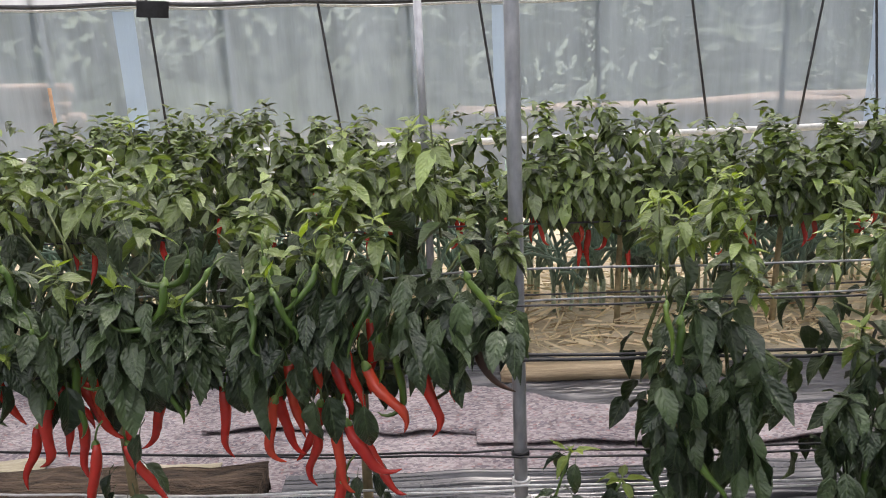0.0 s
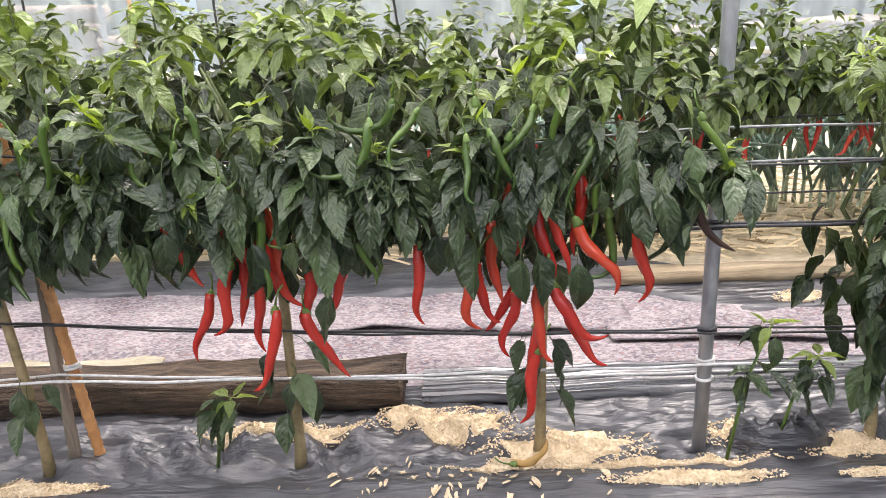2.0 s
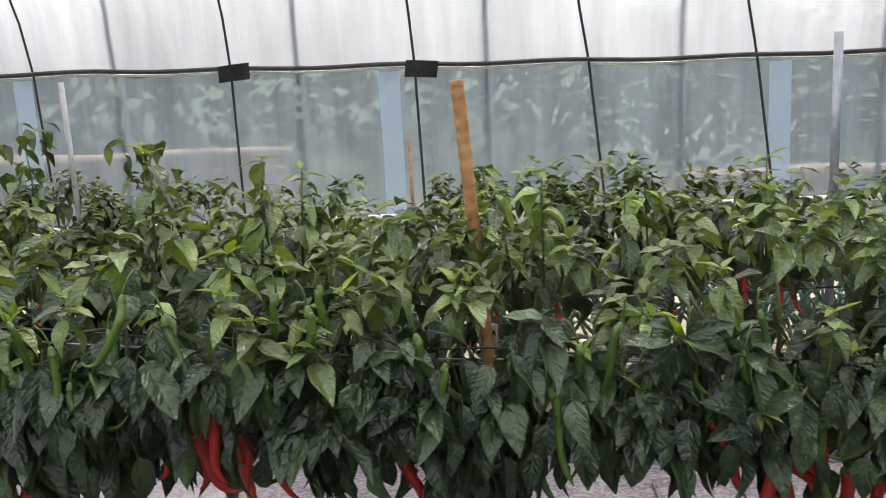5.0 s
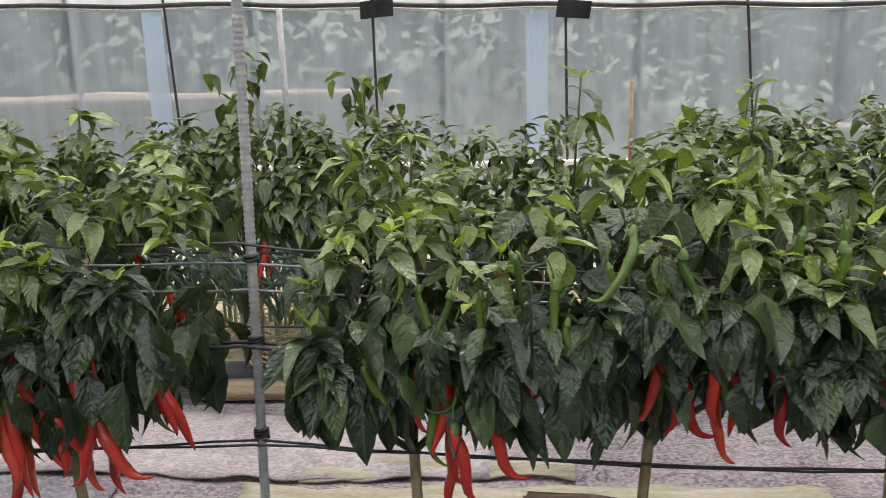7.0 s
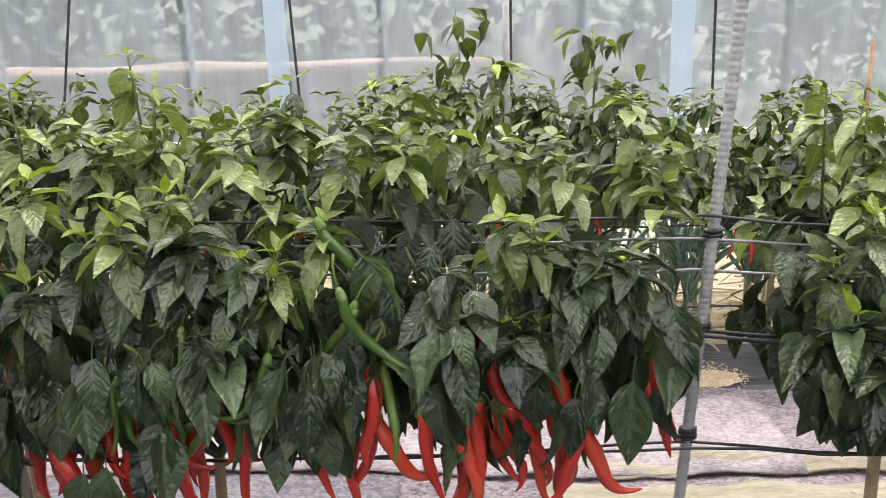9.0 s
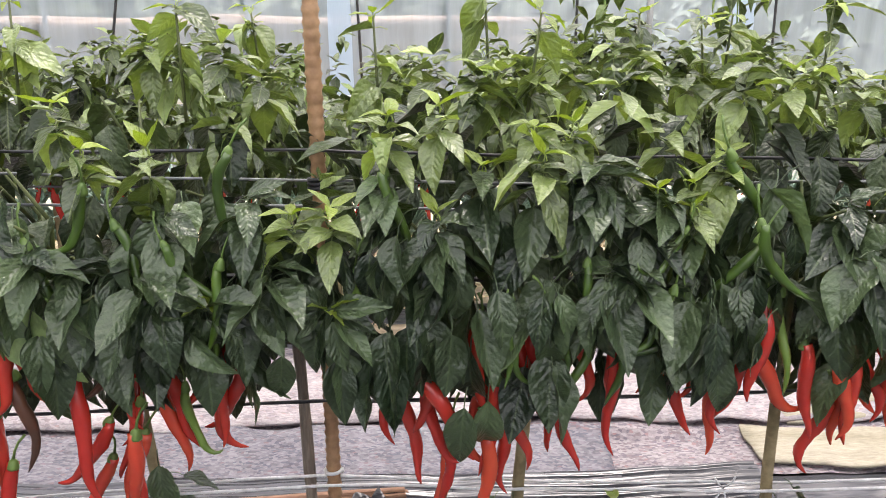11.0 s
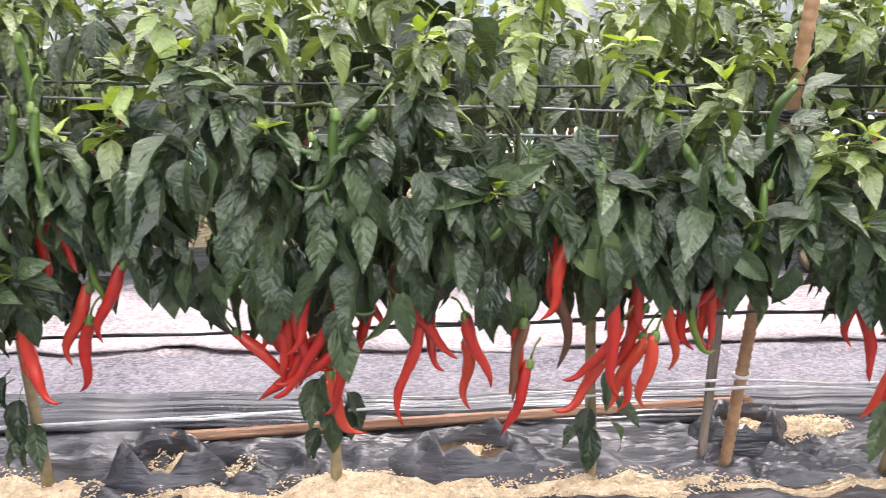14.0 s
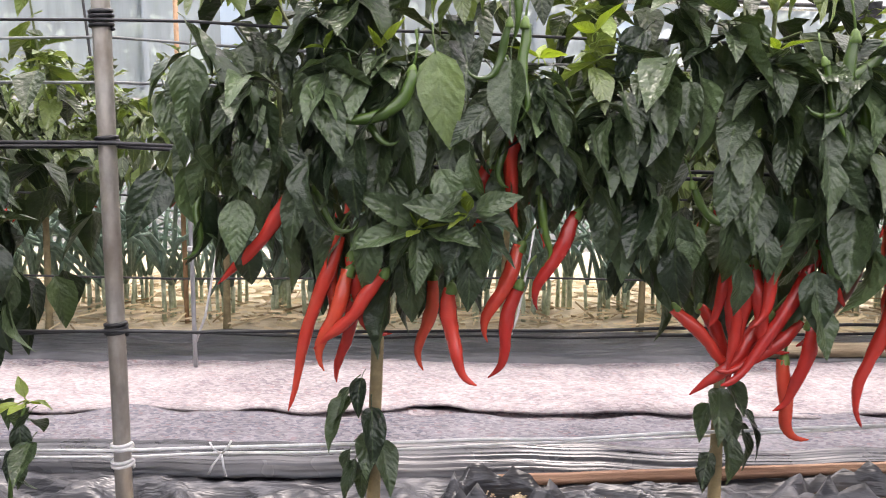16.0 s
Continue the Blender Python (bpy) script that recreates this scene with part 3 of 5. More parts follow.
def splash_flecks(seed):
    """Pale flecks of hull dust splashed over the film."""
    rng = random.Random(seed)
    v, f = [], []
    for i in range(110):
        x, y = rng.gauss(-0.28, 0.15), rng.uniform(1.42, 1.60)
        r, a = rng.uniform(0.0015, 0.008) * (1.6 if rng.random() < 0.15 else 1), rng.uniform(-0.4, 0.9)
        o = len(v)
        for k in range(7):
            t = 6.283 * k / 7
            q = r * rng.uniform(0.6, 1.3)
            dx, dy = q * math.cos(t) * 0.55, q * math.sin(t) * 1.7
            px, py = x + dx * math.cos(a) + dy * math.sin(a), y - dx * math.sin(a) + dy * math.cos(a)
            v.append((px, py, near_bed(px, py) + 0.005))
        f.append(tuple(range(o, o + 7)))
    ob = link_mesh("hull_flecks", v, f, HULLS, smooth=False)
    return tagged(ob, "flecks of hull dust splashed on mulch film", "hull flecks", kind="stuff")


splash_flecks(5)


def timber(name, x, y, z, sx, sy, sz, rz, mat, label, category, seed, amp=0.006):
    ob = part(name, rough_box(sx, sy, sz, random.Random(seed), 18, amp), mat, None, smooth=True)
    ob.matrix_basis = pose(x, y, z + sz / 2, 0, 0, rz)
    return tagged(ob, label, category)


timber("weathered_log", -1.04, 1.855, -0.014, 1.27, 0.12, 0.076, -1.5, TIMBER, "rotting grey-brown timber lying behind the chili row", "timber", 3, 0.022)
timber("plank", 0.49, 2.425, -0.004, 0.66, 0.07, 0.04, -1, PLANK, "pale weathered plank on the far bed", "plank", 5)
timber("plank", -2.38, 2.55, -0.004, 0.46, 0.06, 0.045, 0, PLANK, "short pale plank on the far bed", "plank", 6)
timber("lath", -3.62, 1.778, 0.004, 1.18, 0.022, 0.020, 4.4, LATH, "thin red-brown lath on crumpled film", "lath", 7, 0.003)
timber("lath", -3.10, 2.55, -0.004, 0.60, 0.05, 0.035, 0, PLANK, "pale board on the far bed", "lath", 8, 0.003)


def straw_litter(seed):
    """Loose straw stalks strewn on the pale ground behind the second row."""
    rng = random.Random(seed)
    v, f = [], []
    for i in range(5200):
        x, y = rng.uniform(-6.0, 2.6), 2.62 + 1.0 * rng.random() ** 1.5
        if y < bed_edge(x) + 0.30:
            continue
        ln, a, r = rng.uniform(0.03, 0.13), rng.gauss(0, 0.9), rng.uniform(0.0018, 0.0040)
        d, z = Vector((math.cos(a), math.sin(a), rng.uniform(-0.12, 0.22))) * ln, 0.002 + rng.random() * 0.022
        side = Vector((-math.sin(a), math.cos(a), 0)) * r
        p, o = Vector((x, y, z)), len(v)
        v += [p - side, p + side, p + Vector((0, 0, r * 1.5)), p + d - side, p + d + side, p + d + Vector((0, 0, r * 1.5))]
        f += [(o, o + 3, o + 5, o + 2), (o + 2, o + 5, o + 4, o + 1), (o, o + 1, o + 4, o + 3)]
    ob = link_mesh("straw_litter", v, f, STRAW_STALK, smooth=False)
    return tagged(ob, "dry yellow straw strewn behind the second row", "straw", kind="stuff")


straw_litter(31)


# ---- greenhouse shell ----
WALL_Y, SHOULDER = 4.335, 1.125
BACK_Y = -3.6


def lift(x):
    """The shoulder of the tunnel falls a little along its length."""
    return -0.019 - (0.0305 if x < 0 else 0.014) * x


def shell_profile():
    """Section of the tunnel: upright side film, then the arch over to the other side."""
    pts = []
    mid, half = (WALL_Y + BACK_Y) / 2, (WALL_Y - BACK_Y) / 2
    for k in range(0, 29):
        a = math.pi * k / 28
        pts.append((mid + half * math.cos(a), SHOULDER + 1.75 * math.sin(a) ** 0.85))
    return pts


def film_surface(name, pts, x0, x1, step, mat, label, billow, rise=lambda x, y, z: 0.0):
    nx = int((x1 - x0) / step)
    verts = []
    for j, (y, z) in enumerate(pts):
        for i in range(nx + 1):
            x = x0 + (x1 - x0) * i / nx
            verts.append((x, y + billow * noise.noise(Vector((x * 2.3, z * 0.9, 3))) + billow * 0.5 * noise.noise(Vector((x * 7 + z * 2.5, z * 1.5, 8))), z + rise(x, y, z) + 0.4 * billow * noise.noise(Vector((x * 3, y, 5)))))
    faces = [(j * (nx + 1) + i, j * (nx + 1) + i + 1, (j + 1) * (nx + 1) + i + 1, (j + 1) * (nx + 1) + i) for j in range(len(pts) - 1) for i in range(nx)]
    ob = link_mesh(name, verts, faces, mat)
    return tagged(ob, label, "greenhouse film", kind="structure")


film_surface("wall_north", [(WALL_Y, 0.42 + (SHOULDER - 0.42) * k / 14) for k in range(15)], LEFT, RIGHT, 0.06, WALL_FILM, "bluish translucent film of the greenhouse side wall", 0.022, lambda x, y, z: lift(x) * (z - 0.42) / (SHOULDER - 0.42))
# out of view; its dark film keeps light off the plants' fronts
film_surface("wall_south", [(BACK_Y, -0.3 + (SHOULDER + 0.3) * k / 8) for k in range(9)], LEFT, RIGHT, 0.12, END_FILM, "unseen film of the opposite side wall, darkened to cut light", 0.02)
film_surface("ceiling", shell_profile(), LEFT, RIGHT, 0.08, ROOF_FILM, "milky white film of the arched roof", 0.03, lambda x, y, z: lift(x) * (y - BACK_Y) / (WALL_Y - BACK_Y))
# unseen ends, closed with the same light-cutting film
for nm, wx in (("wall_east", RIGHT), ("wall_west", LEFT)):
    prof = [(WALL_Y, -0.3)] + [(y, z + lift(wx) * (y - BACK_Y) / (WALL_Y - BACK_Y)) for y, z in shell_profile()] + [(BACK_Y, -0.3)]
    ob = link_mesh(nm, [(wx, y, z) for y, z in prof], [tuple(range(len(prof)))], END_FILM, smooth=False)
    tagged(ob, "unseen film closing the tunnel's end, darkened to cut light", "greenhouse film", kind="structure")
skirt = film_surface("wall_skirt", [(WALL_Y - 0.004, -0.30), (WALL_Y - 0.004, 0.0), (WALL_Y - 0.004, 0.40)], LEFT, RIGHT, 0.1, WALL_FILM, "lower film skirt under the side wall rail", 0.006)

v, f = tube([(LEFT + 0.02, WALL_Y - 0.025, 0.415), (RIGHT - 0.02, WALL_Y - 0.025, 0.415)], 0.017, 10)
tagged(link_mesh("wall_rail", v, f, WHITE_RAIL), "white roll-up rail along the foot of the film wall", "rail", kind="structure")

# black rope at the shoulder of the wall, slightly wavering
rope_pts = [(LEFT + 0.02 + i * 0.1, WALL_Y - 0.035 + 0.004 * math.sin(i * 1.9), SHOULDER + lift(LEFT + 0.02 + i * 0.1) + 0.012 * noise.noise(Vector((i * 0.13, 0, 0))) + 0.004 * math.sin(i * 0.8)) for i in range(int((RIGHT - LEFT - 0.04) / 0.1) + 1)]
v, f = tube(rope_pts, 0.0105, 7)
tagged(link_mesh("shoulder_rope", v, f, BLACK_TWINE), "black rope along the shoulder of the film wall", "rope")
v, f = tube([(x, y + 0.02, z - 0.018) for x, y, z in rope_pts], 0.006, 6)
tagged(link_mesh("film_hem", v, f, WHITE_RAIL), "white hem of the roof film under the rope", "film hem")


def roof_point(y):
    prof = shell_profile()
    for (ya, za), (yb, zb) in zip(prof, prof[1:]):
        if yb <= y <= ya:
            return za + (zb - za) * (ya - y) / max(1e-6, ya - yb)
    return SHOULDER


def press_line(x, lean, label):
    """Cord pressing the film outside: straight up the wall, then over the arch."""
    pts = [(x + lean * (SHOULDER - z), WALL_Y - 0.025, z + lift(x) * (z - 0.42) / (SHOULDER - 0.42)) for z in (0.42, 0.7, SHOULDER)]
    for (y, z) in shell_profile()[1:12]:
        pts.append((x - lean * 1.3 * (z - SHOULDER) - 0.02 * (z - SHOULDER), y - 0.03, z - 0.035 + lift(x) * (y - BACK_Y) / (WALL_Y - BACK_Y)))
    v, f = tube(pts, 0.0065, 6)
    ob = link_mesh("press_cord", v, f, BLACK_TWINE)
    return tagged(ob, label, "cord", "cords over the film")


for x, lean in ((-5.9, 0.1), (-5.05, 0.07), (-4.28, -0.25), (-3.3, 0.03), (-2.30, 0.0), (-1.40, 0.02), (-0.575, 0.10), (0.20, 0.13), (1.22, 0.16), (1.86, -0.12), (2.10, 0.10)):
    press_line(x, lean, "black cord running up the film wall and over the roof")


def hoop(x):
    pts = [(x, WALL_Y + 0.035, z) for z in (-0.3, 0.4, SHOULDER)] + [(x, y + 0.03, z + 0.03 + lift(x) * (y - BACK_Y) / (WALL_Y - BACK_Y)) for y, z in shell_profile()[1:-1]] + [(x, BACK_Y - 0.035, z) for z in (SHOULDER, 0.2, -0.3)]
    v, f = tube(pts, 0.0125, 8)
    ob = link_mesh("tunnel_hoop", v, f, STEEL)
    return tagged(ob, "galvanised steel hoop behind the film", "hoop", "tunnel hoops", "structure")


for i in range(11):
    hoop(-6.55 + 0.918 * i)


def film_strip(x):
    verts = [(x + dx + 0.006 * noise.noise(Vector((z * 4, x, dx * 9))), WALL_Y - 0.008, z) for z in [0.43 + (SHOULDER + lift(x) - 0.46) * k / 12 for k in range(13)] for dx in (-0.052, 0, 0.052)]
    faces = [(j * 3 + i, j * 3 + i + 1, j * 3 + i + 4, j * 3 + i + 3) for j in range(12) for i in range(2)]
    ob = link_mesh("film_band", verts, faces, STRIP_FILM)
    return tagged(ob, "pale blue doubled band on the film wall", "film band", "film bands", "structure")


for i in range(5):
    film_strip(-5.22 + 1.845 * i)


def tag_board(x, z, tilt):
    bm = bmesh.new()
    bmesh.ops.create_grid(bm, x_segments=6, y_segments=3, size=0.5)
    for vt in bm.verts:
        vt.co = Vector((vt.co.x * 0.155, -0.012 * (1 - (vt.co.x * 2) ** 2), vt.co.y * 0.075 + 0.012 * vt.co.x))
    bmesh.ops.solidify(bm, geom=bm.faces[:], thickness=0.004)
    ob = part("black_tag", bm, BLACK_TAG)
    ob.matrix_basis = pose(x, WALL_Y - 0.058, z + lift(x), 0, tilt, 0)
    return tagged(ob, "small black plastic tag hung on the rope", "tag", "black tags on the rope")


tag_board(-2.275, 1.108, 0)
tag_board(-1.365, 1.105, 9)

# ---- outside: logs and woods, seen through the film ----
def outside_log(x, y, z, length, r, seed):
    rng = random.Random(seed)
    pts = [(x + length * (k / 8 - 0.5), y + 0.01 * rng.uniform(-1, 1), z + 0.015 * rng.uniform(-1, 1)) for k in range(9)]
    v, f = tube(pts, [r * rng.uniform(0.9, 1.1) for _ in pts], 9)
    ob = link_mesh("stacked_log", v, f, BARK)
    return tagged(ob, "grey-brown log stacked outside the greenhouse", "log", "stacked logs")


k = 0
for sx, zs in ((-4.6, 0.0), (1.6, -0.28)):
    for row in range(10):
        for col in range(2):
            k += 1
            outside_log(sx + 0.12 * math.sin(k * 2.1), 5.3 + 0.11 * col, -0.25 + zs + 0.105 * row, 4.4 if sx < 0 else 3.2, 0.054, k)


def far_woods():
    rng = random.Random(11)
    v, f = [], []
    for i in range(15000):
        x, d = rng.uniform(-17, 14), rng.uniform(0, 1)
        y = 8.2 + 5.5 * d
        top = 1.1 + 1.7 * smooth01(-1.0, 1.2, -x) + 0.9 * d + 0.8 * noise.noise(Vector((x * 0.35, d * 2, 0))) + 0.7 * noise.noise(Vector((x * 1.1, d, 4)))
        z = -0.3 + (top + 0.3) * math.sqrt(rng.random())
        c, r = Vector((x, y, z)), rng.uniform(0.07, 0.20)
        a = Vector((rng.gauss(0, 1), rng.gauss(0, 1), rng.gauss(0, 1))).normalized()
        b = a.orthogonal().normalized()
        n = a.cross(b)
        o = len(v)
        v += [c + a * r, c + b * r * 0.6 + n * 0.05, c - a * r * 0.9, c - b * r * 0.7 + n * 0.04]
        f.append((o, o + 1, o + 2, o + 3))
    ob = link_mesh("far_woods", v, f, WOODS, smooth=False)
    return tagged(ob, "dark shrubs and woods on the slope outside", "woods", kind="stuff")


far_woods()
slope = lay_sheet("outside_slope", -22, 20, 10.5, 26, 1.0, lambda x, y: -0.3 + (0.10 + 0.26 * smooth01(-1.5, 1.0, -x)) * (y - 10.5) + 0.4 * noise.noise(Vector((x * 0.3, y * 0.3, 1))), WOODS, "dark wooded slope outside", "slope")


# ---- pepper leaves, fruits and stems ----
def leaf_shape(length, width, fold, bend, twist, seed, nu=4, nv=7, stalk=0.03, wave=1.0):
    """A pointed pepper leaf along +y, its face up, with stalk behind the base: verts, faces, uvs."""
    rng = random.Random(seed)
    verts, uvs, faces = [], [], []
    ph = rng.random() * 6.28
    for j in range(nv + 1):
        t = j / nv
        w = 0.5 * width * (math.sin(math.pi * t ** 0.72) ** 0.9) * (1 - 0.18 * t)
        if j == nv:
            w = 0.0008
        ang = bend * t
        y = length * (math.sin(ang) / bend if abs(bend) > 1e-3 else t)
        z = -length * ((1 - math.cos(ang)) / bend if abs(bend) > 1e-3 else 0)
        for i in range(nu + 1):
            u = i / nu * 2 - 1
            edge = wave * 0.05 * width * math.sin(t * 11 + ph + (1.6 if u > 0 else 0)) * abs(u) ** 2
            pucker = wave * 0.05 * width * noise.noise(Vector((u * 2.6 + seed, t * 7.0, seed * 3.1))) * (1.15 - abs(u)) * 2 * abs(u)
            x, dz = u * w, fold * abs(u) * w + edge * math.sin(math.pi * min(1, t * 1.1)) + pucker
            tw = twist * t
            verts.append((x * math.cos(tw) - dz * math.sin(tw), y, z + x * math.sin(tw) + dz * math.cos(tw)))
            uvs.append((0.5 + 0.5 * u * (w / (0.5 * width)), t))
    for j in range(nv):
        for i in range(nu):
            a = j * (nu + 1) + i
            faces.append((a, a + 1, a + nu + 2, a + nu + 1))
    if stalk:
        sv, sf = tube([(0, 0.004, 0), (0, -stalk * 0.5, 0.002), (0, -stalk, -0.004)], [0.0012, 0.0012, 0.0016], 3, False)
        o = len(verts)
        verts += [tuple(p) for p in sv]
        uvs += [(0.5, 0.02)] * len(sv)
        faces += [tuple(i + o for i in q) for q in sf]
    return verts, faces, uvs


def leaf_mesh(name, mat, *args, **kw):
    v, f, uv = leaf_shape(*args, **kw)
    ob = link_mesh(name, v, f, mat, uvs=uv)
    me = ob.data
    bpy.data.objects.remove(ob)
    return me


LEAVES = [leaf_mesh("leaf", LEAF, 0.096 + 0.006 * (k % 4), 0.049 + 0.004 * (k % 3), 0.20 + 0.18 * (k % 4), (0.5, 0.9, 0.25, 1.3, 0.7, 0.1)[k % 6], (-0.4, 0.25, 0.0, 0.45)[k % 4], k, 8, 12, 0.03, 1.5) for k in range(14)]
TOPS = [leaf_mesh("leaf", LEAF_TOP_LIT, 0.080, 0.037 + 0.003 * (k % 3), 0.20 + 0.20 * (k % 4), (0.6, 1.1, 0.3, 1.5)[k % 4], (-0.35, 0.3, 0.0)[k % 3], 40 + k, 6, 9, 0.03, 1.5) for k in range(10)]
MASS_FORMS = [leaf_shape(0.092, 0.050, 0.2 + 0.12 * k, (0.5, 1.0, 0.2)[k % 3], 0.2, 240 + k, 4, 5, 0, 1.3) for k in range(6)]
MASS_ARRAYS = [(np.array(v), f, uv) for v, f, uv in MASS_FORMS]
YOUNG = [leaf_mesh("young_leaf", LEAF_YOUNG, 0.052, 0.021, 0.45, (0.3, 0.8, -0.3)[k % 3], 0.2, 70 + k, 4, 5, 0.012, 1.3) for k in range(4)]
PALES = [leaf_mesh("pale_leaf", LEAF_PALE, 0.108, 0.056, 0.25, 0.4, 0.1, 90 + k) for k in range(2)]


def chili_shape(length, r, curve, hook, seed):
    """A tapering chili hanging along -z from its calyx, with shallow dents: verts, faces."""
    rng = random.Random(seed)
    n, sides = 16, 10
    pts, radii = [], []
    x = z = 0.0
    ph = rng.random() * 6
    for i in range(n + 1):
        t = i / n
        pts.append((x + 0.0035 * math.sin(t * 6.5 + ph * 2), 0.004 * math.sin(t * 5 + ph), z))
        a = curve * t + hook * max(0, t - 0.55) ** 1.5 * 3
        x += math.sin(a) * length / n
        z -= math.cos(a) * length / n
        prof = min(1, 0.72 + t * 1.6) * (1 - t ** 2.2) ** 0.62 if t < 1 else 0.03
        radii.append(max(0.0008, r * prof * (1 + 0.05 * math.sin(t * 17 + ph))))
    v, f = tube(pts, radii, sides)
    v = [p + Vector((noise.noise(p * 60 + Vector((seed, 0, 0))), noise.noise(p * 60 + Vector((5, 5, seed))), 0)) * 0.0017 for p in v]
    return v, f


def mesh_only(name, v, f, mat):
    ob = link_mesh(name, v, f, mat)
    me = ob.data
    bpy.data.objects.remove(ob)
    return me


CURVES = ((0.1, -0.2), (0.35, 0.5), (-0.4, 0.5), (0.25, -0.9), (0.6, 1.4), (-0.3, -1.3), (0.05, 0.9), (-0.15, 0.2), (0.5, -1.6))
REDS = [mesh_only("red_chili", *chili_shape(0.14, 0.0104, c, h, 5 + k), RED) for k, (c, h) in enumerate(CURVES)]
GREENS = [mesh_only("green_chili", *chili_shape(0.12, 0.0066, c * 1.6, h * 1.7, 25 + k), GREEN) for k, (c, h) in enumerate(CURVES)]
LOOPS = [mesh_only("green_chili", *chili_shape(0.15, 0.0070, 2.4, 0.5, 45), GREEN), mesh_only("green_chili", *chili_shape(0.14, 0.0070, -2.0, -0.6, 46), GREEN)]
BROWNS = [mesh_only("brown_chili", *chili_shape(0.13, 0.0082, c, h, 65 + k), BROWN) for k, (c, h) in enumerate(CURVES[:3])]


def calyx_mesh():
    v1, f1 = tube([(0, 0, 0.008), (0, 0, 0.004), (0, 0, -0.004), (0, 0, -0.007)], [0.0026, 0.0062, 0.0084, 0.0080], 8)
    v2, f2 = tube([(0, 0, 0.008), (0.001, 0.001, 0.020), (0.004, 0.004, 0.032), (0.010, 0.010, 0.042)], [0.0022, 0.0018, 0.0018, 0.0022], 5)
    return mesh_only("calyx", *joined([(v1, f1), (v2, f2)]), STALK)


CALYX = calyx_mesh()


def hang_chili(parent, name, me, x, y, z, tilt, size, rng, lean=0.0, girth=None):
    ob = share(name, me, pose(x, y, z, lean, -tilt, 0) @ Matrix.Rotation(rng.choice((0, math.pi)) if abs(tilt) < 20 else 0, 4, "Z") @ Matrix.Diagonal((girth or size, girth or size, size, 1)), parent)
    cap = 0.74 if name == "green_chili" else 1.0
    share("calyx", CALYX, Matrix.Diagonal((cap, cap, (girth or size) / size, 1)), ob)
    return ob


def leaf_pose(at, way, normal, size, roll=0.0):
    y = Vector(way).normalized()
    z = Vector(normal)
    z = (z - y * z.dot(y)).normalized()
    x = y.cross(z)
    m = Matrix((x, y, z)).transposed().to_4x4()
    return Matrix.Translation(at) @ m @ Matrix.Rotation(roll, 4, "Y") @ Matrix.Diagonal((size, size, size, 1))


def canopy_leaves(rng, half, deep, low, top, count, scale=1.0, arch=0.06):
    """Poses for the leaves of one bush: whorls at the shoots of its crown and shoulders, leaves hanging shingled on its faces below."""
    out = []
    ph = rng.random() * 9

    def crown_at(u, v):
        return top - 0.09 * abs(u) ** 2.4 - 0.04 * (0.5 + 0.5 * math.sin(u * 5 + ph)) - 0.045 * v * v - 0.05 * max(0.0, -v)

    def belly_at(s):
        return deep * (0.60 + 0.40 * math.sin(math.pi * (0.18 + 0.72 * s)))

    for k in range(int(count / 10 / scale ** 1.5)):
        u = rng.uniform(-1, 1)
        if rng.random() < 0.64:
            v = rng.uniform(-1, 0.9)
            at = Vector((u * half, v * deep * 0.95, crown_at(u, v) + rng.gauss(0, 0.018)))
            tip = 0.10
        else:
            s = rng.uniform(0.50, 0.95)
            at = Vector((u * half, -belly_at(s) * rng.uniform(0.85, 1.05), low + (crown_at(u, -1) - low) * s))
            tip = 0.55
        turn, n = rng.random() * 6.28, rng.choice((6, 7, 8, 9))
        for q in range(n):
            yaw = turn + q * 2.4 + rng.gauss(0, 0.2)
            if math.cos(yaw) < -0.2 and tip > 0.3:
                yaw *= 0.4
            grown = (q + 1) / n
            droop = math.radians(22 - 62 * grown + rng.gauss(0, 12) - 30 * tip * max(0.0, math.cos(yaw)))
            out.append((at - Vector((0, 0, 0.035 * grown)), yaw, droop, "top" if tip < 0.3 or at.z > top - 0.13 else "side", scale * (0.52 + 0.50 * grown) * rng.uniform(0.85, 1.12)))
        for q in range(3 if tip < 0.3 or rng.random() < 0.3 else 0):
            out.append((at + Vector((0, 0, 0.006)), turn + q * 2.1, math.radians(rng.uniform(5, 55)), "young", scale * rng.uniform(0.6, 1.05)))
    for k in range(int(count * 0.58 / scale ** 1.6)):
        u, s = rng.uniform(-1, 1), rng.random() ** 1.15 * 0.92
        foot = low - arch * 0.3 + arch * u * u
        z = foot + (crown_at(u, -1) - 0.03 - foot) * s
        at = Vector((u * half, -belly_at(s) * rng.uniform(0.55, 1.04), z))
        yaw = rng.gauss(0, 0.95) + u * 0.35
        droop = math.radians(-80 + 42 * s + rng.gauss(0, 13))
        out.append((at, yaw, droop, "front", scale * rng.uniform(0.76, 1.16) * (1.0 - 0.10 * s)))
    for k in range(int(count * 0.5)):
        s = rng.random()
        at = Vector((rng.uniform(-1, 1) * half, rng.uniform(-0.35, 1.0) * deep, low + (top - 0.10 - low) * s))
        at.z = max(at.z, low + arch * (at.x / half) ** 2)
        out.append((at, rng.gauss(0, 1.2) + (math.pi if at.y > 0.05 else 0), math.radians(-65 + 35 * s + rng.gauss(0, 15)), "back", scale * rng.uniform(0.85, 1.15)))
    return out


def leaf_axes(yaw, droop):
    flat = Vector((math.sin(yaw), -math.cos(yaw), 0))
    way = flat * math.cos(droop) + Vector((0, 0, math.sin(droop)))
    normal = flat * -math.sin(droop) + Vector((0, 0, math.cos(droop)))
    return way, normal


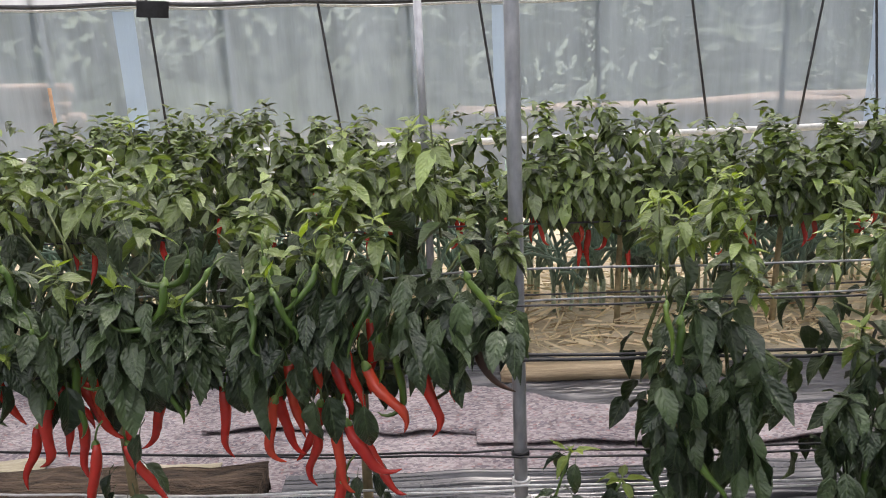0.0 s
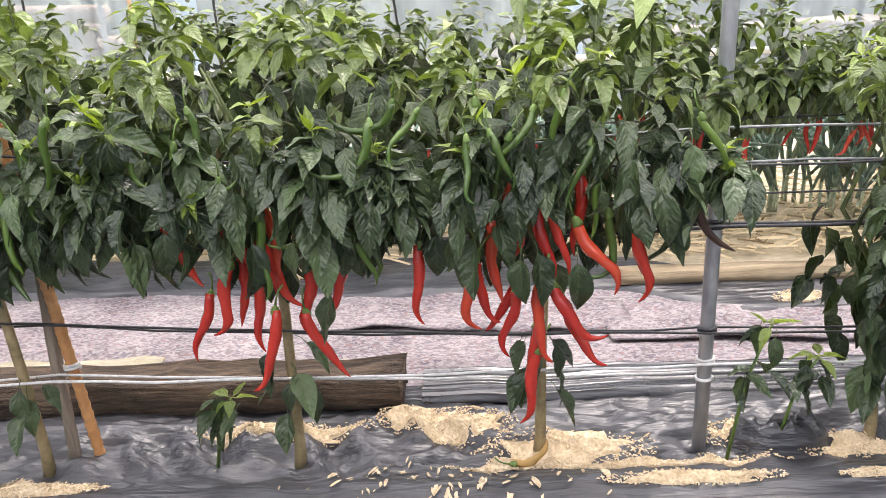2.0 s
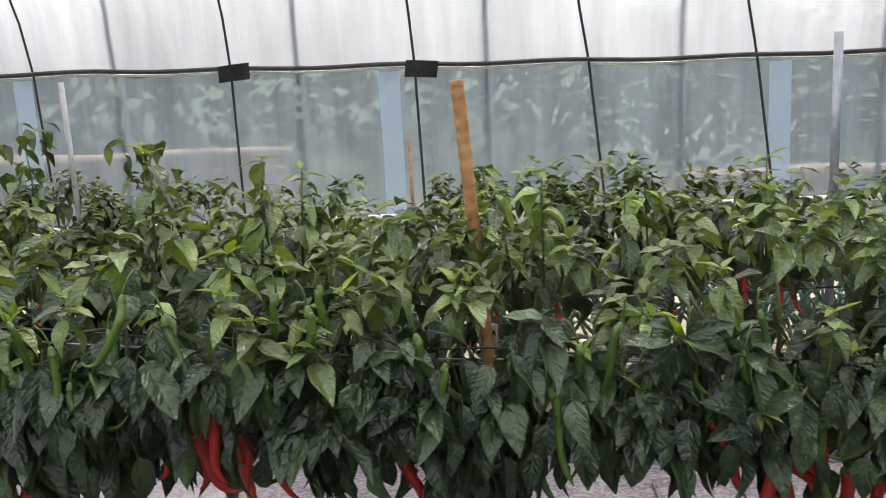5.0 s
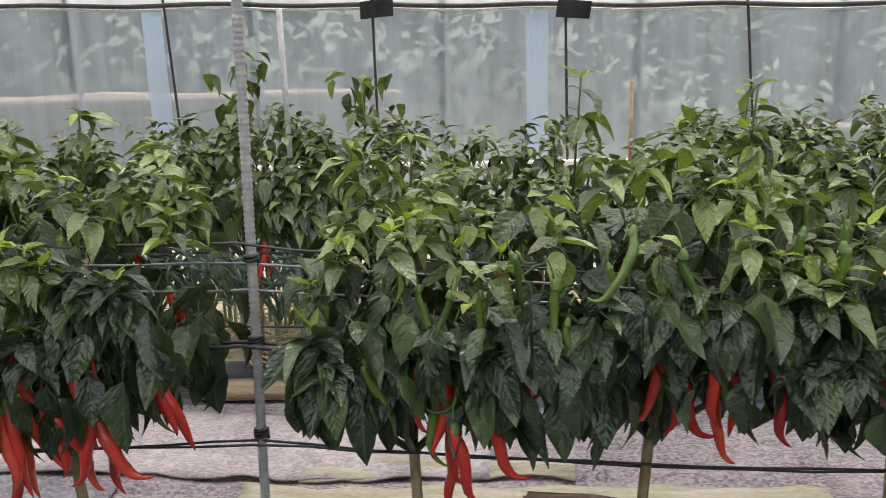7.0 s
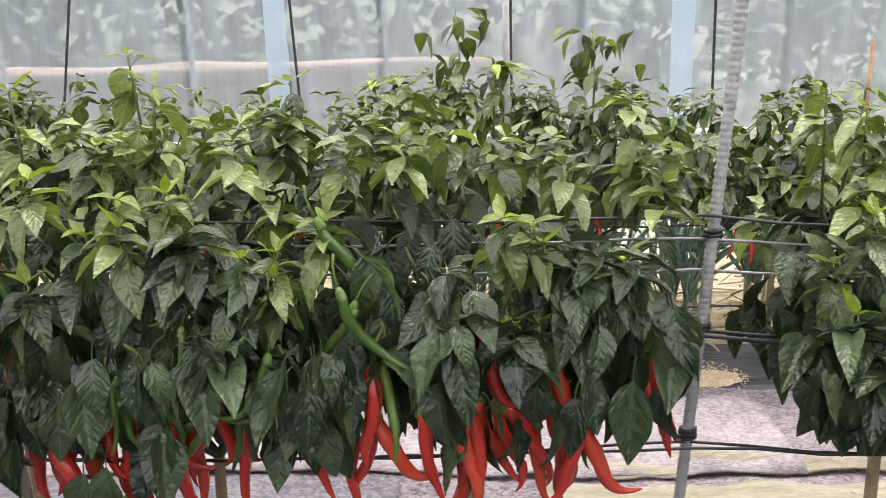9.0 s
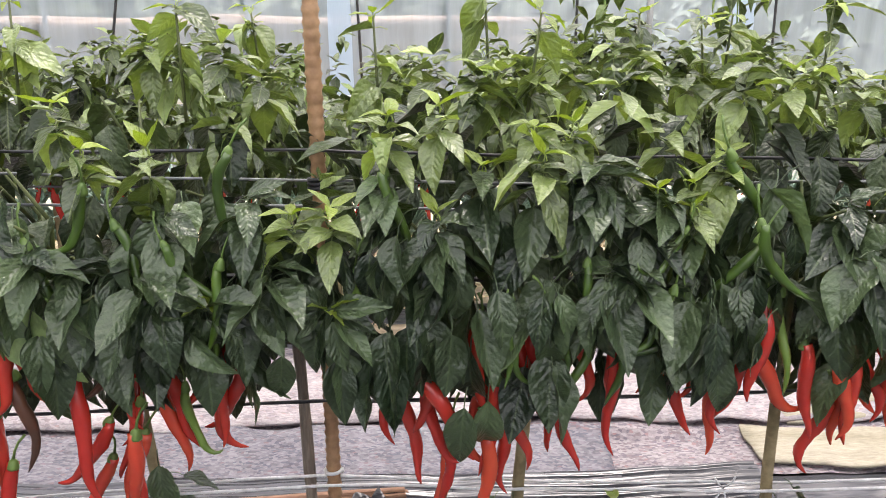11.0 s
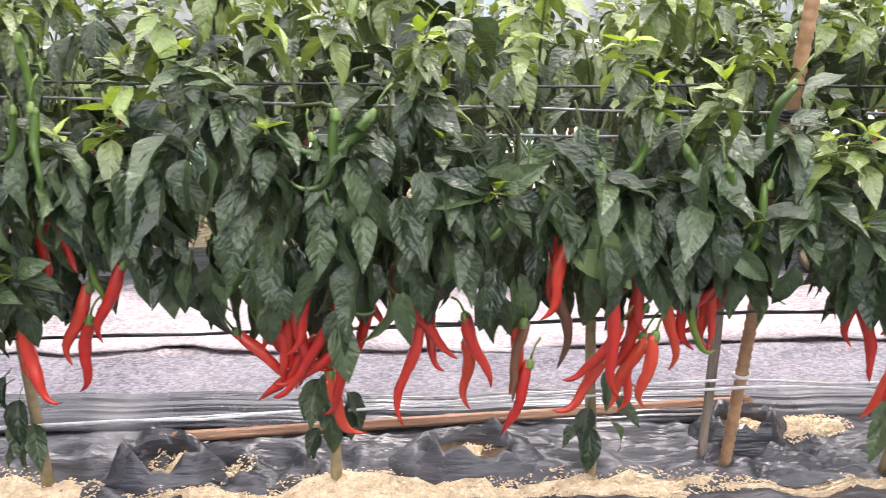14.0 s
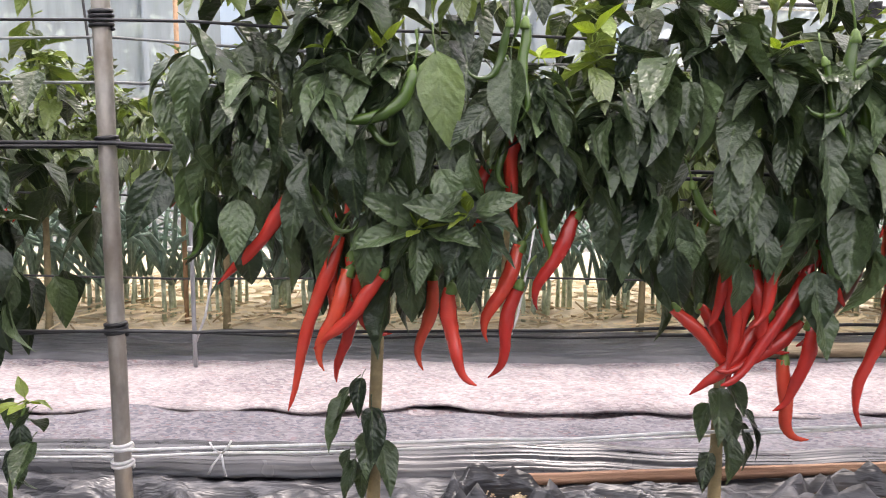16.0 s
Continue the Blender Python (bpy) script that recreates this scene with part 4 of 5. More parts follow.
def stems(rng, half, deep, low, top, trunk_r, lean):
    """Forked trunk and branches: woody foot, green above."""
    fork = Vector((lean, 0.0, rng.uniform(0.31, 0.37)))
    foot = tube([(0, 0, -0.03), (0.003, 0, 0.03), (lean * 0.5, 0.004, fork.z * 0.55), fork], [trunk_r * 1.35, trunk_r * 1.1, trunk_r, trunk_r * 0.95], 8)
    limbs = []
    for k in range(6):
        pieces = []
        a = 2 * math.pi * (k + rng.random() * 0.6) / 6
        tip = Vector((math.cos(a) * half * 0.75, math.sin(a) * deep * 0.7, top - rng.uniform(0.08, 0.22)))
        mid = fork.lerp(tip, 0.45) + Vector((math.cos(a) * 0.05, math.sin(a) * 0.05, -0.03))
        pieces.append(tube([fork, mid, fork.lerp(tip, 0.75) + Vector((0.01, 0, 0.01)), tip], [trunk_r * 0.7, trunk_r * 0.5, trunk_r * 0.35, trunk_r * 0.18], 6))
        for q in range(3):
            s = fork.lerp(tip, 0.35 + 0.2 * q)
            e = s + Vector((rng.uniform(-0.10, 0.10), rng.uniform(-0.13, 0.06), rng.uniform(-0.03, 0.11)))
            pieces.append(tube([s, s.lerp(e, 0.5) + Vector((0, 0, 0.012)), e], [0.0032, 0.0026, 0.0018], 5))
        limbs.append(joined(pieces))
    return foot, limbs


def sprig(parent, rng, at, n=6, size=1.0, meshes=None):
    """A rosette of leaves at a shoot's tip."""
    for k in range(n):
        a = 2 * math.pi * k / n + rng.random() * 0.7
        way, nor = leaf_axes(a, math.radians(rng.uniform(-30, 35)))
        share("leaf", rng.choice(meshes or YOUNG), leaf_pose(at + way * 0.008, way, nor, size * rng.uniform(0.6, 1.25)), parent)


class LeafMass:
    """The leaves inside and behind a bush, joined in one mesh, shade painted into the inner ones."""

    def __init__(self):
        self.verts, self.faces, self.uvs, self.kinds, self.count = [], [], [], [], 0

    def add(self, rng, m, crown, size=1.0):
        v, f, uv = rng.choice(MASS_ARRAYS)
        a = np.array(m)
        self.verts.append(size * (v @ a[:3, :3].T) + a[:3, 3])
        self.faces += [tuple(i + self.count for i in q) for q in f]
        self.kinds += [int(crown)] * len(f)
        self.uvs += uv
        self.count += len(v)

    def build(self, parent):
        ob = link_mesh("foliage", np.concatenate(self.verts).tolist(), self.faces, LEAF_INNER_SHADED, parent, uvs=self.uvs, mats=[LEAF_INNER_SHADED, LEAF_CROWN_LIT], face_mats=self.kinds)
        ob["kind"] = "stuff"
        return ob


LOOK_NEAR = "bushy green chili plant heavy with hanging fruit"


def chili_plant(x, y, half, deep, low, top, count, fruits, seed, label, greens=9, lean=0.0, pale=(), foot_leaves=5, trunk_r=0.0095, top_mesh=None, inner=60, arch=0.05):
    rng = random.Random(seed)
    root = tagged(empty("chili_plant", x, y, 0.0), label, "plant", "chili plants of the near row")
    foot, limbs = stems(rng, half, deep, low, top, trunk_r, lean)
    link_mesh("trunk", *foot, WOODY, root, "pale woody trunk")
    for limb in limbs:
        link_mesh("branch", *limb, TWIG, root)
    mass, single = LeafMass(), 0
    scale = 0.80 if x > -1.3 else 0.94
    places = canopy_leaves(rng, half, deep, low, top, count, scale, arch)
    places.sort(key=lambda p: p[0].y + (0.25 if p[3] == "back" else 0.0))
    for at, yaw, droop, kind, size in places:
        way, nor = leaf_axes(yaw, droop)
        mid = at + way * 0.06 * size
        if mid.y < -0.06 and rng.random() < 0.88 and any(abs(mid.x - fx - 0.05 * math.sin(math.radians(tl))) < 0.036 and fz - 0.16 < mid.z < fz + 0.012 for fx, fz, tl, ln, kd in fruits):
            at = Vector((at.x, rng.uniform(-0.05, 0.06), at.z))
        m = leaf_pose(at, way, nor, size * 0.94, rng.gauss(0, 0.42 if kind == "front" else 0.25))
        # crown leaves get the colour with the top light painted in
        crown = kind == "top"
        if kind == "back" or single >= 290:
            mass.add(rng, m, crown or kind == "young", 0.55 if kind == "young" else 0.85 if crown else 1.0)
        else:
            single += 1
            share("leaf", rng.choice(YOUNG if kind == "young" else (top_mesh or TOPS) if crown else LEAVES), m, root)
    for k in range(4):
        u, v = rng.uniform(-0.9, 0.9), rng.uniform(-0.5, 0.9)
        z0 = top - 0.10 * abs(u) ** 2.2 - 0.04 * v * v
        tip = Vector((u * half + rng.uniform(-0.02, 0.02), v * deep, z0 + rng.uniform(0.02, 0.095)))
        sv, sf = tube([(u * half, v * deep, z0 - 0.10), tip.lerp(Vector((u * half, v * deep, z0 - 0.1)), 0.4), tip], [0.0024, 0.0020, 0.0014], 5)
        link_mesh("shoot", sv, sf, TWIG, root)
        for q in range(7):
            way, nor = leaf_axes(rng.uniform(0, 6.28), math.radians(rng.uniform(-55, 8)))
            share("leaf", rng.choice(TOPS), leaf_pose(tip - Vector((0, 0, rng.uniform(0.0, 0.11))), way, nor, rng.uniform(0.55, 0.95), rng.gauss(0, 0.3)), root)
        sprig(root, rng, tip, 4, 0.6)
    for dx, z, tilt, size in pale:
        way = Vector((math.sin(math.radians(tilt)), -0.18, -math.cos(math.radians(tilt))))
        share("pale_leaf", rng.choice(PALES), leaf_pose(Vector((dx, 1.43 - y, z)), way, Vector((0.1, -1, 0.1)), size, 0.2), root, "pale green leaf seen from below")
    for k in range(foot_leaves):
        a = rng.uniform(-1.6, 1.6)
        way, nor = leaf_axes(a, math.radians(rng.uniform(-75, -25)))
        share("leaf", rng.choice(LEAVES), leaf_pose(Vector((math.sin(a) * 0.035, -math.cos(a) * 0.03, rng.uniform(0.09, 0.24))), way, nor, rng.uniform(0.5, 0.85)), root)
    for fx, fz, tilt, size, kind in fruits:
        tilt = max(-42, min(42, tilt * (0.6 if -3.0 < x < -1.3 else 0.9)))
        me, nm = {"R": (rng.choice(REDS), "red_chili"), "B": (rng.choice(BROWNS), "brown_chili"), "G": (rng.choice(GREENS), "green_chili")}[kind]
        base = 0.14 if kind == "R" else 0.13
        full = max(size * 1.12, 0.135)
        up = (full - size) * 0.95
        hang_chili(root, nm, me, fx - up * math.sin(math.radians(tilt)), FRUIT_Y - y + rng.uniform(-0.02, 0.035), fz + up * math.cos(math.radians(tilt)), tilt, full / base, rng, rng.uniform(-7, 7), rng.uniform(0.9, 1.08))
        if kind == "R" and rng.random() < (0.75 if x < -2.7 else 0.40):
            hang_chili(root, "red_chili", rng.choice(REDS), fx + rng.uniform(-0.024, 0.024), FRUIT_Y - y + rng.uniform(0.006, 0.05), fz + rng.uniform(-0.01, 0.035), tilt * 0.8 + rng.gauss(0, 9), rng.uniform(0.85, 1.05), rng, rng.uniform(-7, 7))
        for q in range(rng.choice((0, 1, 1))):
            way, nor = leaf_axes(rng.gauss(0, 0.55), math.radians(rng.uniform(-86, -62)))
            top_z = fz + up * math.cos(math.radians(tilt))
            share("leaf", rng.choice(LEAVES), leaf_pose(Vector((fx + rng.uniform(-0.04, 0.04), FRUIT_Y - y - rng.uniform(0.018, 0.04), top_z + rng.uniform(0.035, 0.075))), way, nor, rng.uniform(0.72, 0.98), rng.gauss(0, 0.3)), root)
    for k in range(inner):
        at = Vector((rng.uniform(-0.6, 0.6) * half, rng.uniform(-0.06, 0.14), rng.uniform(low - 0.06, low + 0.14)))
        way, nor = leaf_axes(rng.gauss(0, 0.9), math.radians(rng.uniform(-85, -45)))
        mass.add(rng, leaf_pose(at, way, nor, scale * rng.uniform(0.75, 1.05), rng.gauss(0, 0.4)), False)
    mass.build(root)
    for k in range(greens):
        u, s = rng.uniform(-0.95, 0.95), rng.random()
        belly = deep * (0.60 + 0.40 * math.sin(math.pi * (0.18 + 0.72 * s * 0.8)))
        me = rng.choice(LOOPS) if rng.random() < 0.07 else rng.choice(GREENS)
        hang_chili(root, "green_chili", me, u * half, -belly * rng.uniform(0.84, 1.03), low + 0.04 + (top - low - 0.16) * s, rng.gauss(0, 14), rng.uniform(0.75, 1.15), rng, rng.uniform(-15, 10))
    for k in range(max(2, len(fruits) // 4)):
        hang_chili(root, "red_chili", rng.choice(REDS), rng.uniform(-0.8, 0.8) * half, rng.uniform(0.0, 0.7) * deep, rng.uniform(low - 0.02, low + 0.16), rng.gauss(0, 12), rng.uniform(0.6, 0.95), rng)
    return root


FRUIT_Y = 1.465
FRUITS = {
    3: ((-0.203, 0.41, -7, 0.079, "R"), (-0.138, 0.378, -24, 0.06, "R"), (-0.091, 0.427, -1, 0.062, "R"), (-0.013, 0.498, 8, 0.116, "R"), (-0.059, 0.351, -14, 0.062, "R"), (-0.013, 0.388, -9, 0.137, "R"), (0.018, 0.353, 20, 0.084, "R"), (0.05, 0.492, -1, 0.06, "R"), (0.067, 0.437, 28, 0.068, "R"), (0.139, 0.473, 0, 0.125, "R"), (-0.028, 0.253, -10, 0.066, "R"), (-0.054, 0.493, 3, 0.06, "R"), (0.219, 0.507, 25, 0.096, "B"),),
    4: ((-0.004, 0.449, 37, 0.06, "R"), (0.032, 0.474, 11, 0.06, "R"), (-0.058, 0.384, -23, 0.06, "R"), (-0.021, 0.392, 1, 0.06, "R"), (0.023, 0.351, -6, 0.141, "R"), (-0.005, 0.347, 2, 0.06, "R"), (0.079, 0.363, 3, 0.063, "R"), (0.134, 0.415, -21, 0.089, "R"), (0.087, 0.282, 18, 0.06, "R"), (-0.1, 0.478, 29, 0.063, "R"),),
    5: ((-0.092, 0.505, 3, 0.089, "R"),),
    6: ((-0.174, 0.52, 1, 0.06, "R"), (0.028, 0.531, 8, 0.14, "R"), (0.066, 0.554, -2, 0.099, "R"), (0.086, 0.438, -2, 0.074, "R"), (0.151, 0.544, 11, 0.13, "R"), (-0.004, 0.503, 3, 0.06, "R"), (0.111, 0.494, 13, 0.06, "R"),),
    7: ((0.012, 0.491, -31, 0.06, "R"), (0.06, 0.502, 1, 0.176, "R"), (0.131, 0.53, -33, 0.064, "R"), (0.08, 0.408, 15, 0.085, "R"), (0.126, 0.435, 3, 0.087, "R"),),
    8: ((0.228, 0.524, 20, 0.089, "R"), (0, 0.47, 14, 0.139, "R"), (0.089, 0.42, 94, 0.06, "R"), (0.117, 0.47, 20, 0.06, "R"), (0.147, 0.416, 19, 0.08, "R"), (0.127, 0.411, 1, 0.06, "R"), (0.079, 0.373, -7, 0.06, "R"), (0.109, 0.534, -1, 0.083, "R"), (0.017, 0.523, 8, 0.06, "R"), (-0.063, 0.47, 14, 0.126, "R"), (0.012, 0.456, 16, 0.102, "R"), (-0.007, 0.412, 1, 0.064, "R"), (-0.124, 0.473, -4, 0.06, "R"), (-0.157, 0.41, 10, 0.067, "R"), (-0.108, 0.425, 25, 0.076, "R"),),
    9: ((-0.189, 0.399, 12, 0.081, "R"), (-0.101, 0.384, 55, 0.06, "R"), (-0.075, 0.438, -15, 0.06, "R"), (-0.041, 0.415, -3, 0.132, "R"), (-0.053, 0.334, 4, 0.132, "R"), (-0.099, 0.303, 0, 0.076, "R"), (0.003, 0.448, -3, 0.06, "R"), (0.03, 0.414, 27, 0.112, "R"), (0.07, 0.437, -5, 0.06, "R"), (0.107, 0.471, 6, 0.159, "R"), (0.203, 0.445, -5, 0.06, "R"), (-0.12, 0.408, -3, 0.06, "R"), (0.004, 0.494, 19, 0.127, "B"),),
    10: ((-0.092, 0.513, -20, 0.116, "R"), (-0.024, 0.44, 1, 0.174, "R"), (-0.032, 0.311, -28, 0.06, "R"), (0.019, 0.418, -20, 0.06, "R"), (0.068, 0.43, 8, 0.15, "R"), (0.023, 0.352, -20, 0.083, "R"), (0.04, 0.352, -10, 0.111, "R"), (0.153, 0.452, -32, 0.081, "R"), (0.146, 0.437, -7, 0.112, "R"), (-0.087, 0.401, 18, 0.075, "B"), (0.011, 0.451, -15, 0.06, "B"), (0.104, 0.389, -2, 0.094, "G"), (-0.15, 0.374, -7, 0.116, "B"), (-0.149, 0.313, 4, 0.06, "R"), (-0.222, 0.354, 16, 0.079, "R"),),
    11: ((0.046, 0.427, -27, 0.208, "R"), (0, 0.428, -13, 0.083, "R"), (-0.051, 0.403, 5, 0.06, "R"), (-0.081, 0.33, 60, 0.081, "R"), (0.161, 0.386, -9, 0.181, "R"), (0.045, 0.301, 1, 0.077, "R"), (0.078, 0.422, 17, 0.06, "R"), (0.181, 0.378, 49, 0.06, "R"), (0.027, 0.339, -64, 0.111, "R"), (0.13, 0.452, -2, 0.114, "B"), (-0.047, 0.385, -12, 0.084, "R"),),
    12: ((-0.08, 0.518, -38, 0.157, "R"), (-0.04, 0.438, -19, 0.211, "R"), (-0.021, 0.406, -25, 0.121, "R"), (0.005, 0.384, -38, 0.088, "R"), (0.183, 0.552, -14, 0.076, "R"), (0.179, 0.399, -30, 0.077, "R"), (0.255, 0.467, -32, 0.102, "R"), (0.112, 0.385, -3, 0.122, "R"),),
}
NEAR = (
    # foot x, half width, depth, lowest leaf, top, leaves, green fruits
    (1.42, 0.25, 0.19, 0.22, 0.68, 200, 6),
    (0.90, 0.24, 0.19, 0.18, 0.66, 230, 6),
    (0.47, 0.09, 0.13, 0.24, 0.73, 125, 3),
    (-0.146, 0.29, 0.20, 0.46, 0.81, 290, 16),
    (-0.598, 0.25, 0.20, 0.45, 0.82, 285, 12),
    (-1.08, 0.25, 0.20, 0.46, 0.83, 285, 8),
    (-1.50, 0.25, 0.20, 0.48, 0.86, 290, 12),
    (-1.86, 0.16, 0.18, 0.46, 0.79, 220, 7),
    (-2.45, 0.26, 0.20, 0.45, 0.85, 295, 9),
    (-2.86, 0.25, 0.20, 0.43, 0.86, 295, 10),
    (-3.41, 0.29, 0.20, 0.44, 0.86, 298, 11),
    (-3.875, 0.25, 0.20, 0.43, 0.92, 310, 8),
    (-4.40, 0.25, 0.19, 0.44, 0.93, 310, 9),
    (-5.08, 0.22, 0.19, 0.34, 0.80, 230, 6),
    (-5.55, 0.25, 0.19, 0.34, 0.78, 180, 4),
)
PALE_LEAVES = {6: ((0.115, 0.66, 2, 1.05),), 10: ((-0.095, 0.565, 40, 1.35),), 12: ((0.09, 0.69, 8, 1.1),)}
DETAILS = {2: "slim chili plant with yellowish crumpled crown beside a pipe", 3: "chili plant hung with long red and green chilies by a pipe", 4: "chili plant with red chilies over the weathered timber",
           10: "chili plant with a dense bunch of ripe red chilies", 11: "chili plant with long curved red chilies near its foot", 12: "chili plant with a bunch of red chilies by the pipe"}
for i, (px, half, deep, low, top, count, greens) in enumerate(NEAR):
    chili_plant(px, 1.62, half, deep, low, top, count, FRUITS.get(i, ()), 100 + i, DETAILS.get(i, LOOK_NEAR), greens,
                lean=0.02 * math.sin(i * 2.3), pale=PALE_LEAVES.get(i, ()), top_mesh=YOUNG + TOPS if i == 2 else None, foot_leaves=9 if i in (2, 3, 4, 10, 11, 12) else 4, arch=0.15 if i in (3, 4, 11, 12) else 0.10 if i == 10 else 0.04, inner=30 if i in (3, 4, 11, 12) else 55)


def front_spray(x, z, seed):
    """A side shoot on the bush's face: a whorl of leaves turned to the light, with its own stem."""
    rng = random.Random(seed)
    root = tagged(empty("side_shoot", x, 1.43, z), "leafy side shoot spreading from a chili plant", "shoot", "side shoots of the near row")
    sv, sf = tube([(0.0, 0.16, -0.10), (0.004, 0.08, -0.04), (0, 0.0, 0)], [0.004, 0.003, 0.002], 5)
    link_mesh("stem", sv, sf, STALK, root)
    n = rng.choice((6, 7, 8))
    for k in range(n):
        a = 2 * math.pi * (k + 0.4 * rng.random()) / n
        way = Vector((math.cos(a), -0.35 + 0.2 * rng.random(), math.sin(a) * 0.75 - 0.35))
        nor = Vector((0.25 * math.cos(a), -0.75, 0.75))
        share("leaf", rng.choice(LEAVES), leaf_pose(way.normalized() * 0.012, way, nor, rng.uniform(0.5, 0.82), rng.gauss(0, 0.2)), root)
    for k in range(4):
        way, nor = leaf_axes(rng.uniform(-1.2, 1.2), math.radians(rng.uniform(-20, 60)))
        share("young_leaf", rng.choice(YOUNG), leaf_pose(way * 0.005, way, nor, rng.uniform(0.5, 0.9)), root)


for k, (sx, sz) in enumerate(((-3.111, 0.547), (-4.329, 0.478), (-3.606, 0.601), (-4.269, 0.494), (-3.257, 0.552), (-0.774, 0.662), (-0.672, 0.554))):
    front_spray(sx, sz, 900 + k)


def low_shoot(x, y, seed, h=0.17):
    """A low side shoot with a rosette of leaves, growing from the bed."""
    rng = random.Random(seed)
    root = tagged(empty("chili_shoot", x, y, 0.0), "young chili shoot with small leaves over the film", "plant", "young chili shoots")
    v, f = tube([(0, 0, -0.01), (0.02, -0.01, h * 0.6), (0.05, -0.02, h)], [0.004, 0.003, 0.002], 5)
    link_mesh("stem", v, f, STALK, root)
    for k in range(9):
        a = rng.uniform(0, 6.28)
        way, nor = leaf_axes(a, math.radians(rng.uniform(-85, -10)))
        share("leaf", rng.choice(LEAVES), leaf_pose(Vector((0.05 * rng.random() + 0.01, -0.02, h * rng.uniform(0.62, 1.02))), way, nor, rng.uniform(0.45, 0.68)), root)
    sprig(root, rng, Vector((0.05, -0.02, h)), 5)


low_shoot(0.19, 1.57, 1, 0.27)
low_shoot(0.29, 1.60, 2, 0.19)
low_shoot(-2.76, 1.58, 3, 0.17)
low_shoot(-0.75, 1.60, 4, 0.15)
low_shoot(-4.92, 1.56, 5, 0.22)


# ---- far row: fuller bushes, leaves of each in one mass ----
FAR_FORMS = [leaf_shape(0.095, 0.052, 0.2 + 0.1 * k, (0.5, 1.0, 0.2)[k % 3], 0.2, 200 + k, 2, 4, 0, 1.0) for k in range(5)]
FAR_ARRAYS = [(np.array(v), f, uv) for v, f, uv in FAR_FORMS]


def far_plant(x, y, half, deep, low, top, count, seed, reds, tall=0.0):
    rng = random.Random(seed)
    root = tagged(empty("chili_plant", x, y, 0.0), "dense chili plant of the second row" if not tall else "tall chili plant with a shoot above the second row", "plant", "chili plants of the second row")
    foot, limbs = stems(rng, half, deep, low, top, 0.010, 0.01)
    link_mesh("trunk", *foot, WOODY, root, "pale woody trunk")
    for limb in limbs:
        link_mesh("branch", *limb, TWIG, root)
    vs, fs, uvs, o = [], [], [], 0
    places = canopy_leaves(rng, half, deep, low, top, count, 0.85)
    for k in range(8):
        u, w = rng.uniform(-1, 1), rng.uniform(-1, 1)
        for q in range(5):
            places.append((Vector((u * half, w * deep, top - 0.08 * u * u + rng.uniform(-0.02, 0.04))), rng.uniform(0, 6.28), math.radians(rng.uniform(-35, 35)), "top", rng.uniform(0.35, 0.7)))
    if tall:
        for k in range(26):
            h = top + tall * rng.random()
            places.append((Vector((rng.gauss(0, 0.05), rng.gauss(0, 0.05), h)), rng.uniform(0, 6.28), math.radians(rng.uniform(-70, 0)), "top", rng.uniform(0.6, 1.05)))
    for at, yaw, droop, kind, size in places:
        v, f, uv = rng.choice(FAR_ARRAYS)
        way, nor = leaf_axes(yaw, droop)
        m = np.array(leaf_pose(at, way, nor, size * (0.55 if kind == "young" else 0.85 if kind == "top" else 1.0), rng.gauss(0, 0.2)))
        vs.append(v @ m[:3, :3].T + m[:3, 3])
        fs += [tuple(i + o for i in q) for q in f]
        uvs += uv
        o += len(v)
    leaves = link_mesh("foliage", np.concatenate(vs).tolist(), fs, LEAF_FAR, root, uvs=uvs)
    leaves["kind"] = "stuff"
    if tall:
        v, f = tube([(0, 0, top - 0.2), (0.01, 0, top), (0, 0, top + tall)], [0.004, 0.003, 0.0015], 5)
        link_mesh("shoot", v, f, STALK, root)
    for k in range(reds):
        hang_chili(root, "red_chili", rng.choice(REDS), rng.uniform(-0.9, 0.9) * half, -deep * rng.uniform(0.3, 0.9), rng.uniform(low - 0.08, low + 0.06), rng.gauss(0, 10), rng.uniform(0.7, 1.0), rng)


for i in range(21):
    fx = 2.35 - 0.43 * i
    shift = 0.05 * math.sin(i * 2.7)
    tall = {11: 0.18, 10: 0.15}.get(i, 0.0)
    shift = {11: -0.12, 10: -0.18, 9: -0.08, 8: 0.05, 12: -0.05}.get(i, shift)
    sparse = i in (5, 17)
    far_plant(fx + shift, 2.83, 0.27, 0.23, 0.46 + 0.03 * math.sin(i * 1.3), (0.70 if i < 5 else 0.75 if i < 9 else 0.77) + 0.035 * math.sin(i * 1.9), 180 if sparse else 340, 400 + i, 9 if i < 7 else 4 if i % 3 else 7, tall)


# ---- spring onions along the wall ----
def onion_form(seed):
    rng = random.Random(seed)
    shanks, blades = [], []
    for k in range(5):
        bx, by = rng.gauss(0, 0.018), rng.gauss(0, 0.014)
        h = rng.uniform(0.04, 0.09)
        shanks.append(tube([(bx, by, -0.02), (bx * 1.3, by, h)], [0.0058, 0.0046], 7))
        for q in range(3):
            a, ln = rng.uniform(0, 6.28), rng.uniform(0.18, 0.34)
            lean = rng.uniform(0.1, 0.85)
            p = Vector((bx, by, h))
            d = Vector((math.cos(a) * lean, math.sin(a) * lean, 1)).normalized()
            bend = Vector((math.cos(a), math.sin(a), -0.9)) * rng.uniform(0.0, 0.10)
            blades.append(tube([p, p + d * ln * 0.4, p + d * ln * 0.75 + bend * 0.4, p + d * ln + bend], [0.0042, 0.0054, 0.0042, 0.001], 6))
    return mesh_only("shank", *joined(shanks), ONION_WHITE), mesh_only("tuft", *joined(blades), ONION)


